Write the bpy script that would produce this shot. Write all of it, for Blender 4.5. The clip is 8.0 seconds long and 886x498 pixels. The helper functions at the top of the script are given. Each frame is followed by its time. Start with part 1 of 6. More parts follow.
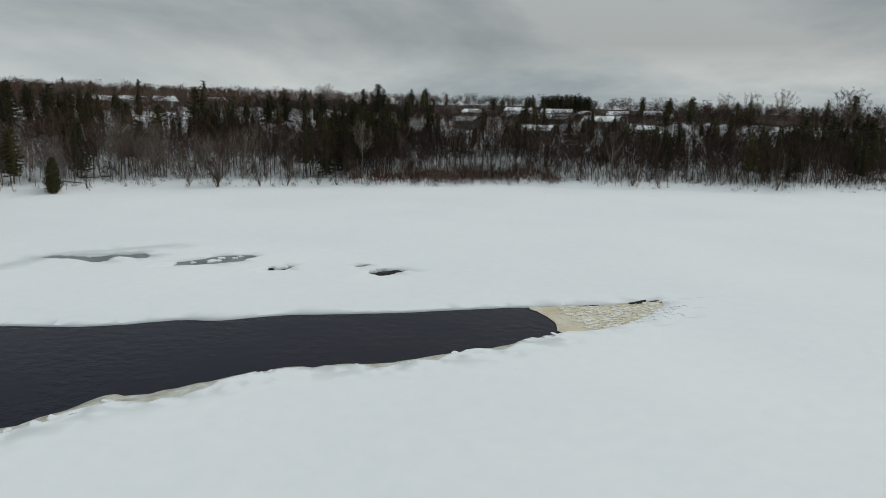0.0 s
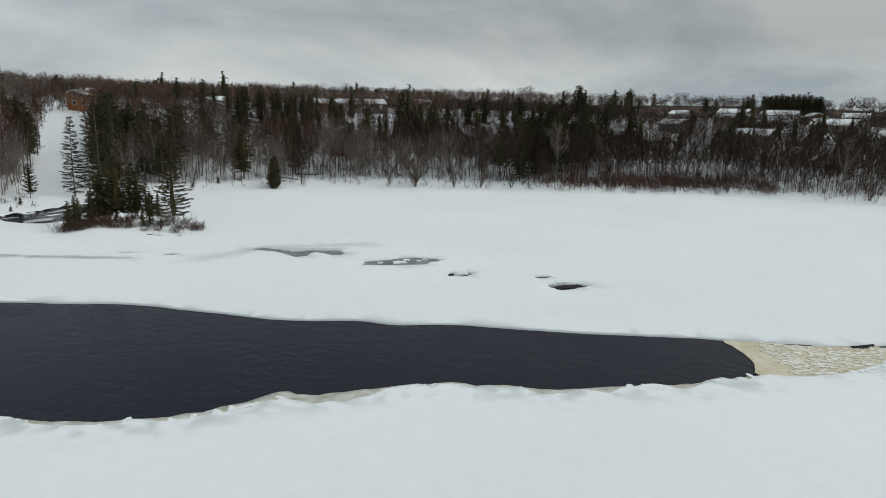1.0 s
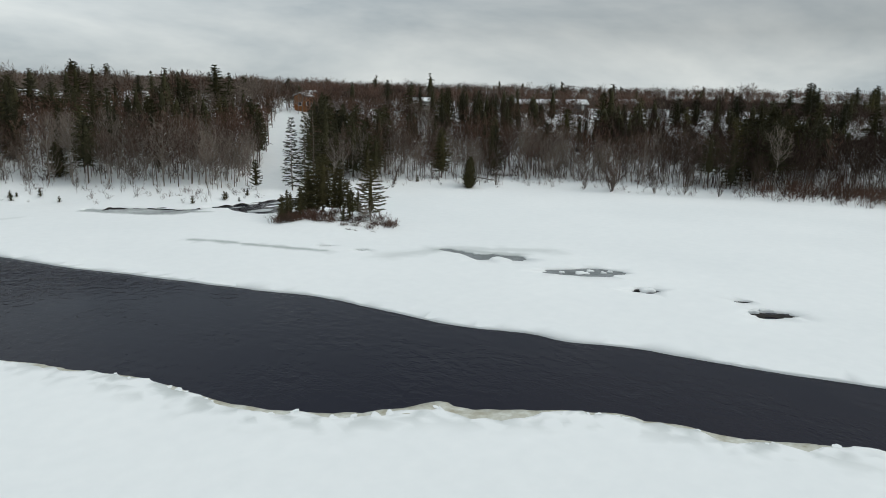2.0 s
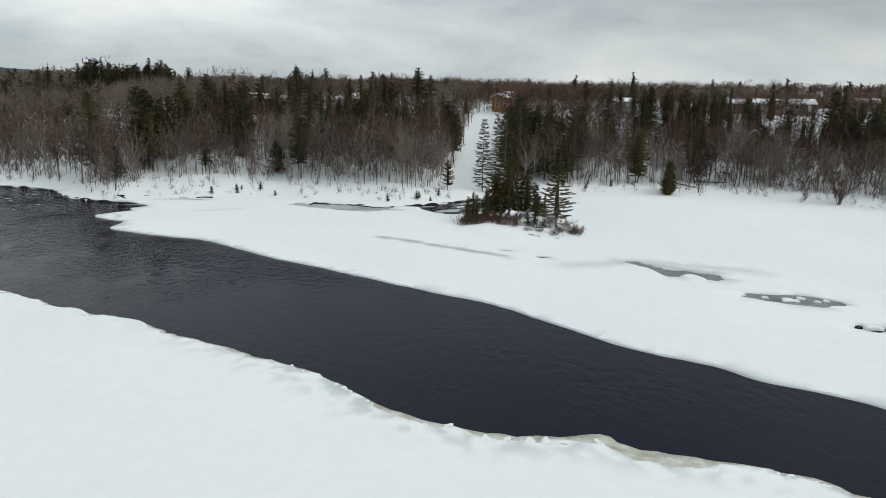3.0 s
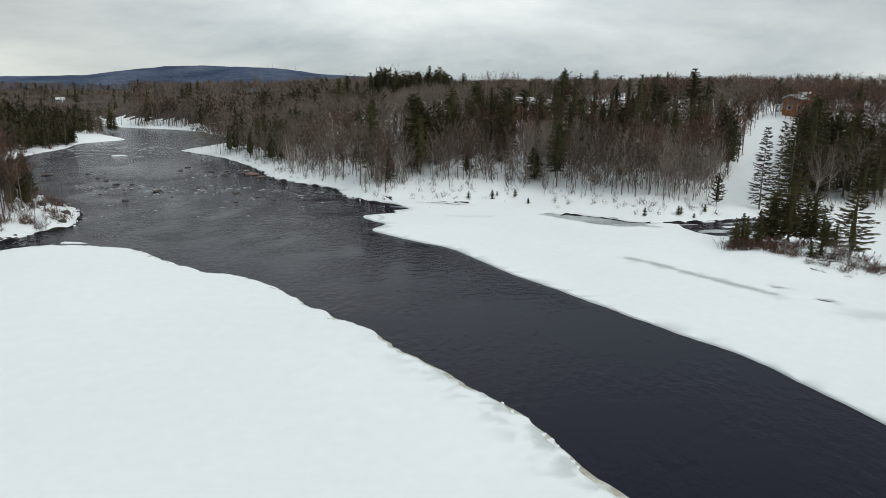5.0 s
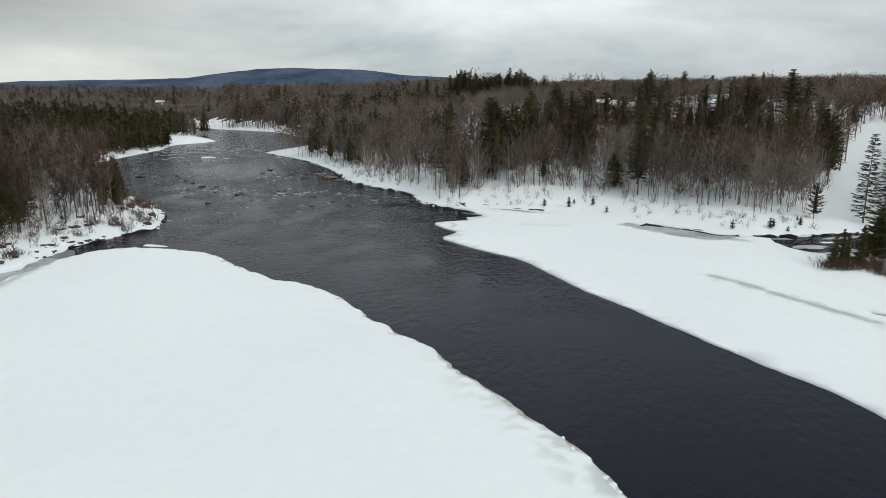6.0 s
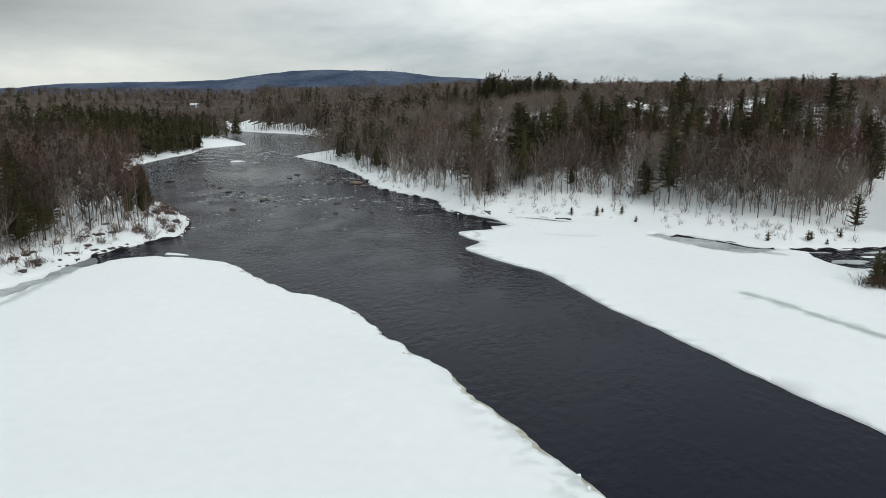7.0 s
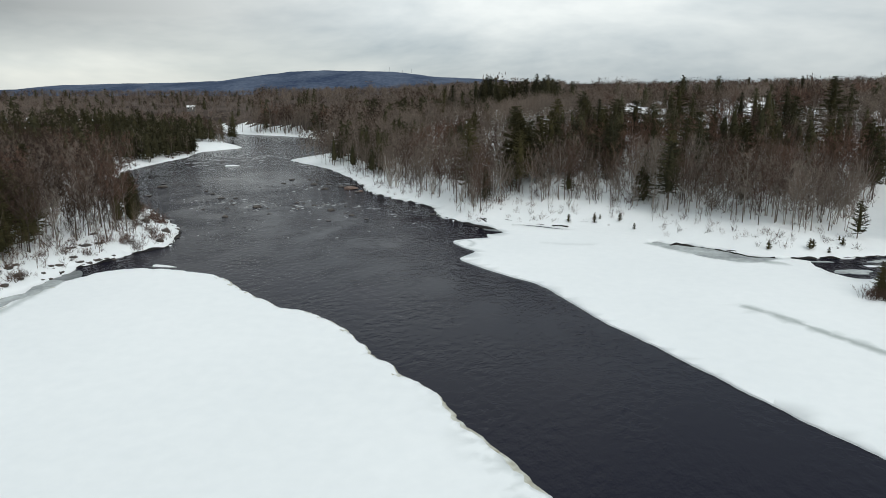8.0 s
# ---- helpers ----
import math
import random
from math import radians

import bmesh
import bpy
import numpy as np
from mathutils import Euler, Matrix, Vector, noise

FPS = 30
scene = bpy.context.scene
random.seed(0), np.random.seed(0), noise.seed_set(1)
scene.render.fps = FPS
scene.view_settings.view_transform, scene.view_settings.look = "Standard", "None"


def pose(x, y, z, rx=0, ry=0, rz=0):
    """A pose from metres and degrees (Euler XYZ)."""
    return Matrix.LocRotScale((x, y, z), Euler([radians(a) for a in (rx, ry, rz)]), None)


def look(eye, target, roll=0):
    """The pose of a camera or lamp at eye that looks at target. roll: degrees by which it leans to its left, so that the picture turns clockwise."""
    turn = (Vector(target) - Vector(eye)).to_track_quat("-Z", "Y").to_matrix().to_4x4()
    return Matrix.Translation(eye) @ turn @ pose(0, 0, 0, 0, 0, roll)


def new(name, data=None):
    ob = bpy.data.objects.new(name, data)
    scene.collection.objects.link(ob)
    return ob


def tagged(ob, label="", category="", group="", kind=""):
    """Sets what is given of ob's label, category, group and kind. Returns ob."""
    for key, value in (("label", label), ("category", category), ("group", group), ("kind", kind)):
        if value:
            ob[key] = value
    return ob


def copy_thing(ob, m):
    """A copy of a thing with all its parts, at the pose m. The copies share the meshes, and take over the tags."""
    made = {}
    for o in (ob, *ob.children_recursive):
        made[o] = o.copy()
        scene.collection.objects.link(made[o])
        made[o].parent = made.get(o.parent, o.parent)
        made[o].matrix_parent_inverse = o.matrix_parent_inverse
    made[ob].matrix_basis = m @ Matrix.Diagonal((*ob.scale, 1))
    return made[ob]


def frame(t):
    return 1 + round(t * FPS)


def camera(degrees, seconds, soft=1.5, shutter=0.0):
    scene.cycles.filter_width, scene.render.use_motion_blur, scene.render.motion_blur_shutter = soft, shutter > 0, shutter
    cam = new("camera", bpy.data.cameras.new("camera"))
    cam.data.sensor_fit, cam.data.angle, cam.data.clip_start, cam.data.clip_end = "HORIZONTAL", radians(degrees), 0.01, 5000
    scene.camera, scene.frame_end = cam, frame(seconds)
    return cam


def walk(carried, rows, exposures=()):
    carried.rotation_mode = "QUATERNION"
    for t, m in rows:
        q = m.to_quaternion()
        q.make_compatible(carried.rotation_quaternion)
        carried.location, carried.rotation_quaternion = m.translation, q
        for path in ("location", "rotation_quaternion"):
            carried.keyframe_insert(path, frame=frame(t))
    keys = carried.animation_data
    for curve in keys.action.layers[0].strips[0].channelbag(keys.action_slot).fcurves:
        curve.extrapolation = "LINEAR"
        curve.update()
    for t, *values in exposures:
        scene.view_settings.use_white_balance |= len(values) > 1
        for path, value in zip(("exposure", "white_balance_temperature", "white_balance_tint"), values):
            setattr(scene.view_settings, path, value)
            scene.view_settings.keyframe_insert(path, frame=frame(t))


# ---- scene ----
cam = camera(67.2, 8.0, soft=0.58)
PATH = [
    (0, (-10.58, -3.648, 21.218), (-8.7, -3.086, 20.832), 1.4),
    (0.5, (-8.747, -4.063, 21.753), (-6.973, -3.228, 21.36), 1.6),
    (1, (-6.971, -4.073, 22.177), (-5.34, -2.988, 21.776), 1.5),
    (1.5, (-5.258, -4.262, 22.571), (-3.809, -2.947, 22.16), 1.5),
    (3, (-0.268, -2.719, 23.559), (0.469, -0.911, 23.123), 1.3),
    (3.5, (0.934, -1.959, 24.09), (1.409, -0.068, 23.645), 1.0),
    (4, (2.052, -0.784, 24.694), (2.295, 1.15, 24.244), 0.9),
    (4.5, (3.194, 0.485, 25.089), (3.291, 2.431, 24.638), 0.7),
    (6, (5.692, 5.194, 26.595), (5.425, 7.124, 26.142), 0.2),
    (6.5, (6.338, 6.717, 27.146), (5.989, 8.634, 26.695), 0.1),
    (7, (6.774, 8.292, 27.772), (6.416, 10.207, 27.322), 0.1),
    (7.5, (6.939, 9.853, 28.45), (6.584, 11.769, 27.999), -0.0),
    (8, (7.181, 11.484, 28.968), (6.825, 13.4, 28.518), -0.1),
]
walk(cam, [(t, look(eye, target, roll)) for t, eye, target, roll in PATH],
     exposures=[(0.0, -0.14), (1.5, 0.06), (3.0, 0.21), (6.5, 0.24), (8.0, 0.29)])

# ---------------------------------------------------------------- sky and sun
world = bpy.data.worlds.new("overcast_sky")
scene.world = world
world.use_nodes = True
wt = world.node_tree
wt.nodes.clear()


def wnode(kind, **props):
    n = wt.nodes.new(kind)
    for k, v in props.items():
        n.inputs[k].default_value = v
    return n


sky = wt.nodes.new("ShaderNodeTexSky")
sky.sky_type = "NISHITA"
sky.sun_disc = False
sky.sun_elevation = radians(44)
sky.sun_rotation = radians(125)
coord = wt.nodes.new("ShaderNodeTexCoord")
stretch = wt.nodes.new("ShaderNodeMapping")
stretch.inputs["Scale"].default_value = (1.0, 1.0, 3.2)
stretch.inputs["Location"].default_value = (0.55, 0.20, 0.0)
cloud = wnode("ShaderNodeTexNoise", Scale=1.55, Detail=6.0, Roughness=0.57, Distortion=0.3)
ramp = wt.nodes.new("ShaderNodeValToRGB")
ramp.color_ramp.elements[0].position = 0.385
ramp.color_ramp.elements[0].color = (0.345, 0.405, 0.44, 1)
ramp.color_ramp.elements[1].position = 0.615
ramp.color_ramp.elements[1].color = (0.70, 0.735, 0.725, 1)
split = wt.nodes.new("ShaderNodeSeparateXYZ")
low = wt.nodes.new("ShaderNodeMapRange")
low.inputs["From Min"].default_value = 0.0
low.inputs["From Max"].default_value = 0.55
low.inputs["To Min"].default_value = 0.95
low.inputs["To Max"].default_value = 1.48
lift = wt.nodes.new("ShaderNodeVectorMath")
lift.operation = "SCALE"
blue = wt.nodes.new("ShaderNodeVectorMath")
blue.operation = "SCALE"
blue.inputs["Scale"].default_value = 0.05
both = wt.nodes.new("ShaderNodeMixRGB")
both.inputs["Fac"].default_value = 0.9
back = wt.nodes.new("ShaderNodeBackground")
back.inputs["Strength"].default_value = 1.0
wout = wt.nodes.new("ShaderNodeOutputWorld")
L = wt.links.new
L(coord.outputs["Generated"], stretch.inputs["Vector"])
L(stretch.outputs["Vector"], cloud.inputs["Vector"])
L(cloud.outputs["Fac"], ramp.inputs["Fac"])
L(coord.outputs["Generated"], split.inputs["Vector"])
L(split.outputs["Z"], low.inputs["Value"])
L(ramp.outputs["Color"], lift.inputs[0])
# the cloud is thicker to the east
east = wt.nodes.new("ShaderNodeMapRange")
east.inputs["From Min"].default_value = 0.15
east.inputs["From Max"].default_value = 0.97
east.inputs["To Min"].default_value = 0.06
east.inputs["To Max"].default_value = -0.40
thick = wt.nodes.new("ShaderNodeMath")
thick.operation = "MULTIPLY"
L(split.outputs["X"], east.inputs["Value"])
west = wt.nodes.new("ShaderNodeMapRange")
west.inputs["From Min"].default_value = -0.75
west.inputs["From Max"].default_value = -0.25
west.inputs["To Min"].default_value = -0.72
west.inputs["To Max"].default_value = 0.0
rise = wt.nodes.new("ShaderNodeMapRange")
rise.inputs["From Min"].default_value = 0.04
rise.inputs["From Max"].default_value = 0.105
rise.inputs["To Min"].default_value = 0.0
rise.inputs["To Max"].default_value = 1.0
ends = wt.nodes.new("ShaderNodeMath")
ends.operation = "ADD"
whole = wt.nodes.new("ShaderNodeMath")
whole.operation = "MULTIPLY_ADD"
whole.inputs[2].default_value = 1.0
L(split.outputs["X"], west.inputs["Value"])
L(split.outputs["Z"], rise.inputs["Value"])
L(east.outputs["Result"], ends.inputs[0])
L(west.outputs["Result"], ends.inputs[1])
L(ends.outputs[0], whole.inputs[0])
L(rise.outputs["Result"], whole.inputs[1])
L(whole.outputs[0], thick.inputs[0])
L(low.outputs["Result"], thick.inputs[1])
L(thick.outputs[0], lift.inputs["Scale"])
L(sky.outputs["Color"], blue.inputs[0])
L(blue.outputs["Vector"], both.inputs["Color1"])
L(lift.outputs["Vector"], both.inputs["Color2"])
# a thin bright gap under the cloud, low in the west
gap_low = wt.nodes.new("ShaderNodeMapRange")
gap_low.inputs["From Min"].default_value = 0.10
gap_low.inputs["From Max"].default_value = 0.03
gap_west = wt.nodes.new("ShaderNodeMapRange")
gap_west.inputs["From Min"].default_value = -0.05
gap_west.inputs["From Max"].default_value = -0.50
gap = wt.nodes.new("ShaderNodeMath")
gap.operation = "MULTIPLY"
cream = wt.nodes.new("ShaderNodeMixRGB")
cream.blend_type = "MULTIPLY"
cream.inputs["Color2"].default_value = (1.13, 1.10, 1.04, 1)
L(split.outputs["Z"], gap_low.inputs["Value"])
L(split.outputs["X"], gap_west.inputs["Value"])
L(gap_low.outputs["Result"], gap.inputs[0])
L(gap_west.outputs["Result"], gap.inputs[1])
L(gap.outputs[0], cream.inputs["Fac"])
L(both.outputs["Color"], cream.inputs["Color1"])
L(cream.outputs["Color"], back.inputs["Color"])
L(back.outputs["Background"], wout.inputs["Surface"])

sun_data = bpy.data.lights.new("sun", "SUN")
sun_data.energy = 0.85
sun_data.angle = radians(30)
sun_data.color = (1.0, 0.96, 0.9)
sun = new("sun", sun_data)
sun.matrix_world = look((0, 0, 300), (-100, 70, 182))


# ---------------------------------------------------------------- materials
def material(name, colour, rough=0.8, second=None, scale=1.0, grain=12.0, bump=0.0, bump_scale=6.0, spec=0.3,
             per_object=0.0, per_island=0.0, ior=1.45, metal=0.0, contrast=(0.35, 0.65)):
    """A surface of two colours mixed by noise at two scales, in metres, with relief."""
    m = bpy.data.materials.new(name)
    m.use_nodes = True
    t = m.node_tree
    b = t.nodes["Principled BSDF"]
    b.inputs["Roughness"].default_value = rough
    b.inputs["Specular IOR Level"].default_value = spec
    b.inputs["IOR"].default_value = ior
    b.inputs["Metallic"].default_value = metal
    second = second or tuple(c * 0.75 for c in colour)
    geo = t.nodes.new("ShaderNodeNewGeometry")
    big = t.nodes.new("ShaderNodeTexNoise")
    big.inputs["Scale"].default_value = scale
    big.inputs["Detail"].default_value = 4
    fine = t.nodes.new("ShaderNodeTexNoise")
    fine.inputs["Scale"].default_value = grain
    fine.inputs["Detail"].default_value = 3
    t.links.new(geo.outputs["Position"], big.inputs["Vector"])
    t.links.new(geo.outputs["Position"], fine.inputs["Vector"])
    add = t.nodes.new("ShaderNodeMath")
    add.operation = "MULTIPLY_ADD"
    add.inputs[1].default_value = 0.35
    t.links.new(fine.outputs["Fac"], add.inputs[0])
    half = t.nodes.new("ShaderNodeMath")
    half.operation = "MULTIPLY"
    half.inputs[1].default_value = 0.65
    t.links.new(big.outputs["Fac"], half.inputs[0])
    t.links.new(half.outputs[0], add.inputs[2])
    last = add.outputs[0]
    if per_object or per_island:
        if per_object:
            src = t.nodes.new("ShaderNodeObjectInfo").outputs["Random"]
        else:
            src = geo.outputs["Random Per Island"]
        vary = t.nodes.new("ShaderNodeMath")
        vary.operation = "MULTIPLY_ADD"
        vary.inputs[1].default_value = per_object or per_island
        t.links.new(src, vary.inputs[0])
        t.links.new(last, vary.inputs[2])
        sub = t.nodes.new("ShaderNodeMath")
        sub.operation = "SUBTRACT"
        sub.inputs[1].default_value = (per_object or per_island) / 2
        t.links.new(vary.outputs[0], sub.inputs[0])
        last = sub.outputs[0]
    r = t.nodes.new("ShaderNodeValToRGB")
    r.color_ramp.elements[0].position, r.color_ramp.elements[1].position = contrast
    r.color_ramp.elements[0].color = (*colour, 1)
    r.color_ramp.elements[1].color = (*second, 1)
    t.links.new(last, r.inputs["Fac"])
    t.links.new(r.outputs["Color"], b.inputs["Base Color"])
    if bump:
        bn = t.nodes.new("ShaderNodeTexNoise")
        bn.inputs["Scale"].default_value = bump_scale
        bn.inputs["Detail"].default_value = 4
        t.links.new(geo.outputs["Position"], bn.inputs["Vector"])
        bp = t.nodes.new("ShaderNodeBump")
        bp.inputs["Strength"].default_value = bump
        bp.inputs["Distance"].default_value = 0.15
        t.links.new(bn.outputs["Fac"], bp.inputs["Height"])
        t.links.new(bp.outputs["Normal"], b.inputs["Normal"])
    return m


SNOW = material("snow", (0.80, 0.83, 0.84), 0.75, (0.86, 0.885, 0.89), 0.03, 0.6, 0.25, 0.5, 0.2)
def stain_snow(m):
    """Grey where melt water has soaked the snow."""
    t = m.node_tree
    b = t.nodes["Principled BSDF"]
    was = b.inputs["Base Color"].links[0].from_socket
    att = t.nodes.new("ShaderNodeVertexColor")
    att.layer_name = "wet"
    mix = t.nodes.new("ShaderNodeMixRGB")
    mix.inputs["Color2"].default_value = (0.33, 0.37, 0.36, 1)
    t.links.new(att.outputs["Color"], mix.inputs["Fac"])
    t.links.new(was, mix.inputs["Color1"])
    t.links.new(mix.outputs["Color"], b.inputs["Base Color"])


stain_snow(SNOW)
SNOW_PATCH = material("clean_snow", (0.80, 0.83, 0.84), 0.75, (0.86, 0.885, 0.89), 0.3, 2.0, 0.3, 2.0, 0.2)
FAR_WOODS = material("far_brown_woods", (0.050, 0.040, 0.035), 1.0, (0.125, 0.103, 0.092), 0.02, 0.12, 0, 1, 0.0)
WET_ICE = material("wet_grey_ice", (0.10, 0.112, 0.115), 0.35, (0.24, 0.26, 0.265), 0.35, 2.0, 0.1, 2.0, 0.3)
SLUSH = material("thin_slush", (0.24, 0.26, 0.265), 0.5, (0.56, 0.60, 0.60), 0.25, 1.5, 0.1, 2.0, 0.3)
RIM_ICE = material("stained_rim_ice", (0.36, 0.34, 0.26), 0.6, (0.66, 0.68, 0.63), 0.7, 2.5, 0.4, 3.0, 0.3)
OLIVE_ICE = material("olive_tan_ice", (0.10, 0.085, 0.035), 0.4, (0.36, 0.33, 0.20), 0.5, 2.5, 0.2, 3.0, 0.3)
FOAM = material("tan_river_foam", (0.52, 0.44, 0.29), 0.8, (0.70, 0.66, 0.54), 0.4, 2.2, 0.6, 2.5, 0.2)
BRASH = material("broken_yellowish_ice", (0.68, 0.65, 0.53), 0.7, (0.84, 0.84, 0.79), 0.5, 2.5, 0.5, 2.0, 0.3, per_object=0.4)
# near-black stand-in for shade under broken ice; also on the dirty ridge
DARK_STRIP = material("black_shade_and_dirt", (0.008, 0.008, 0.0085), 0.7, (0.035, 0.031, 0.028), 0.7, 3.0, 0.6, 2.0, 0.1)
ROCK = material("wet_brown_rock", (0.030, 0.027, 0.025), 0.6, (0.10, 0.082, 0.068), 0.8, 4.0, 0.6, 3.0, 0.4)
RED_ROCK = material("reddish_brown_rock", (0.10, 0.066, 0.052), 0.7, (0.22, 0.155, 0.125), 0.8, 4.0, 0.6, 3.0, 0.3)
BARK = material("grey_brown_bark", (0.080, 0.064, 0.053), 0.9, (0.210, 0.174, 0.147), 0.3, 3.0, 0.3, 6.0, 0.1, per_object=0.25)
GREY_BARK = material("pale_grey_bark", (0.175, 0.152, 0.132), 0.9, (0.37, 0.33, 0.295), 0.3, 3.0, 0.3, 6.0, 0.1, per_object=0.3)
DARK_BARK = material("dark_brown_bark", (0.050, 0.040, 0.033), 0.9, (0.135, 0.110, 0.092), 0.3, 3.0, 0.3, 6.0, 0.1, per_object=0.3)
PALE_BARK = material("pale_birch_bark", (0.42, 0.39, 0.35), 0.8, (0.60, 0.57, 0.53), 0.5, 4.0, 0.2, 6.0, 0.1)
TWIG = material("brown_bare_twigs", (0.060, 0.041, 0.032), 0.9, (0.136, 0.095, 0.074), 0.06, 1.0, 0, 1, 0.1, per_object=0.3)
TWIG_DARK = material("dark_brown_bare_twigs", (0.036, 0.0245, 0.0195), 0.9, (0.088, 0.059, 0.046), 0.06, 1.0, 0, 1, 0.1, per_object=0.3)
TWIG_RED = material("reddish_bare_twigs", (0.068, 0.039, 0.030), 0.9, (0.140, 0.084, 0.064), 0.06, 1.0, 0, 1, 0.1, per_object=0.3)
TWIG_GREY = material("grey_brown_bare_twigs", (0.120, 0.096, 0.080), 0.9, (0.235, 0.194, 0.163), 0.06, 1.0, 0, 1, 0.1, per_object=0.3)
TWIG_PALE = material("pale_grey_bare_twigs", (0.105, 0.083, 0.068), 0.9, (0.205, 0.164, 0.135), 0.06, 1.0, 0, 1, 0.1, per_object=0.3)
NEEDLE = material("dark_spruce_needles", (0.026, 0.0265, 0.014), 0.8, (0.062, 0.057, 0.029), 0.2, 2.0, 0, 1, 0.15, per_object=0.3)
NEEDLE_OLIVE = material("olive_cedar_needles", (0.036, 0.034, 0.015), 0.8, (0.080, 0.070, 0.032), 0.3, 2.0, 0, 1, 0.15, per_object=0.3)
# the blue-grey of distance haze is put straight into the hill's colour
MOUNTAIN = material("haze_blue_wooded_hill", (0.040, 0.057, 0.098), 1.0, (0.112, 0.138, 0.190), 0.006, 0.05, 0, 1, 0.0)
WALL_WHITE = material("white_siding", (0.42, 0.41, 0.385), 0.7, (0.52, 0.505, 0.48), 0.4, 3.0)
WALL_BEIGE = material("beige_siding", (0.25, 0.21, 0.17), 0.7, (0.33, 0.285, 0.235), 0.4, 3.0)
WALL_BRICK = material("brown_brick", (0.20, 0.115, 0.08), 0.8, (0.27, 0.16, 0.11), 0.6, 5.0)
WALL_ORANGE = material("orange_wood_siding", (0.28, 0.11, 0.04), 0.7, (0.38, 0.165, 0.07), 0.5, 4.0)
WALL_GREY = material("grey_siding", (0.13, 0.128, 0.125), 0.7, (0.19, 0.187, 0.18), 0.4, 3.0)
SHINGLE = material("dark_shingles", (0.05, 0.048, 0.046), 0.9, (0.09, 0.085, 0.08), 0.8, 6.0)
TRIM = material("white_trim", (0.70, 0.70, 0.68), 0.6, (0.76, 0.76, 0.74), 1.0, 6.0)
POLE_WOOD = material("weathered_pole_wood", (0.13, 0.10, 0.08), 0.9, (0.20, 0.16, 0.13), 1.0, 6.0)
STEEL = material("grey_steel", (0.30, 0.31, 0.32), 0.5, (0.38, 0.39, 0.40), 1.0, 6.0, metal=0.4)
GLASS = material("dark_window_glass", (0.02, 0.023, 0.028), 0.08, (0.03, 0.034, 0.04), 1.0, 6.0, spec=0.5)
CHURN = material("white_water_foam", (0.20, 0.205, 0.21), 0.7, (0.50, 0.51, 0.51), 0.8, 4.0)


def water_material():
    m = bpy.data.materials.new("dark_river_water")
    m.use_nodes = True
    t = m.node_tree
    b = t.nodes["Principled BSDF"]
    b.inputs["Base Color"].default_value = (0.0125, 0.0122, 0.0205, 1)
    b.inputs["Roughness"].default_value = 0.12
    b.inputs["IOR"].default_value = 1.33
    b.inputs["Specular IOR Level"].default_value = 0.105
    b.inputs["Specular Tint"].default_value = (0.71, 0.84, 1.0, 1)
    geo = t.nodes.new("ShaderNodeNewGeometry")
    mp = t.nodes.new("ShaderNodeMapping")
    mp.inputs["Rotation"].default_value = (0, 0, radians(-35))
    mp.inputs["Scale"].default_value = (1.0, 0.7, 1.0)
    t.links.new(geo.outputs["Position"], mp.inputs["Vector"])
    heights = []
    for sc, det in ((0.9, 3), (3.5, 2), (0.12, 2)):
        n = t.nodes.new("ShaderNodeTexNoise")
        n.inputs["Scale"].default_value = sc
        n.inputs["Detail"].default_value = det
        t.links.new(mp.outputs["Vector"], n.inputs["Vector"])
        heights.append(n)
    # ripples grow rougher in patches, as gusts and current leave them
    patch = t.nodes.new("ShaderNodeMapRange")
    patch.inputs["From Min"].default_value = 0.35
    patch.inputs["From Max"].default_value = 0.65
    patch.inputs["To Min"].default_value = 0.25
    patch.inputs["To Max"].default_value = 1.0
    t.links.new(heights[2].outputs["Fac"], patch.inputs["Value"])
    mul = t.nodes.new("ShaderNodeMath")
    mul.operation = "MULTIPLY_ADD"
    mul.inputs[1].default_value = 0.22
    t.links.new(heights[1].outputs["Fac"], mul.inputs[0])
    t.links.new(heights[0].outputs["Fac"], mul.inputs[2])
    bp = t.nodes.new("ShaderNodeBump")
    bp.inputs["Distance"].default_value = 0.22
    sep = t.nodes.new("ShaderNodeSeparateXYZ")
    t.links.new(geo.outputs["Position"], sep.inputs["Vector"])
    rapid = t.nodes.new("ShaderNodeMapRange")
    rapid.inputs["From Min"].default_value = 60
    rapid.inputs["From Max"].default_value = 190
    rapid.inputs["To Min"].default_value = 0.55
    rapid.inputs["To Max"].default_value = 2.2
    t.links.new(sep.outputs["Y"], rapid.inputs["Value"])
    # a calm pool between the two riffles
    pool = t.nodes.new("ShaderNodeVectorMath")
    pool.operation = "DISTANCE"
    pool.inputs[1].default_value = (-96, 232, 0)
    t.links.new(geo.outputs["Position"], pool.inputs[0])
    calm = t.nodes.new("ShaderNodeMapRange")
    calm.inputs["From Min"].default_value = 14
    calm.inputs["From Max"].default_value = 34
    calm.inputs["To Min"].default_value = 0.3
    calm.inputs["To Max"].default_value = 1.0
    t.links.new(pool.outputs["Value"], calm.inputs["Value"])
    still = t.nodes.new("ShaderNodeMath")
    still.operation = "MULTIPLY"
    t.links.new(patch.outputs["Result"], still.inputs[0])
    t.links.new(calm.outputs["Result"], still.inputs[1])
    rough = t.nodes.new("ShaderNodeMath")
    rough.operation = "MULTIPLY"
    t.links.new(still.outputs[0], rough.inputs[0])
    t.links.new(rapid.outputs["Result"], rough.inputs[1])
    t.links.new(rough.outputs[0], bp.inputs["Strength"])
    t.links.new(mul.outputs[0], bp.inputs["Height"])
    t.links.new(bp.outputs["Normal"], b.inputs["Normal"])
    return m


WATER = water_material()


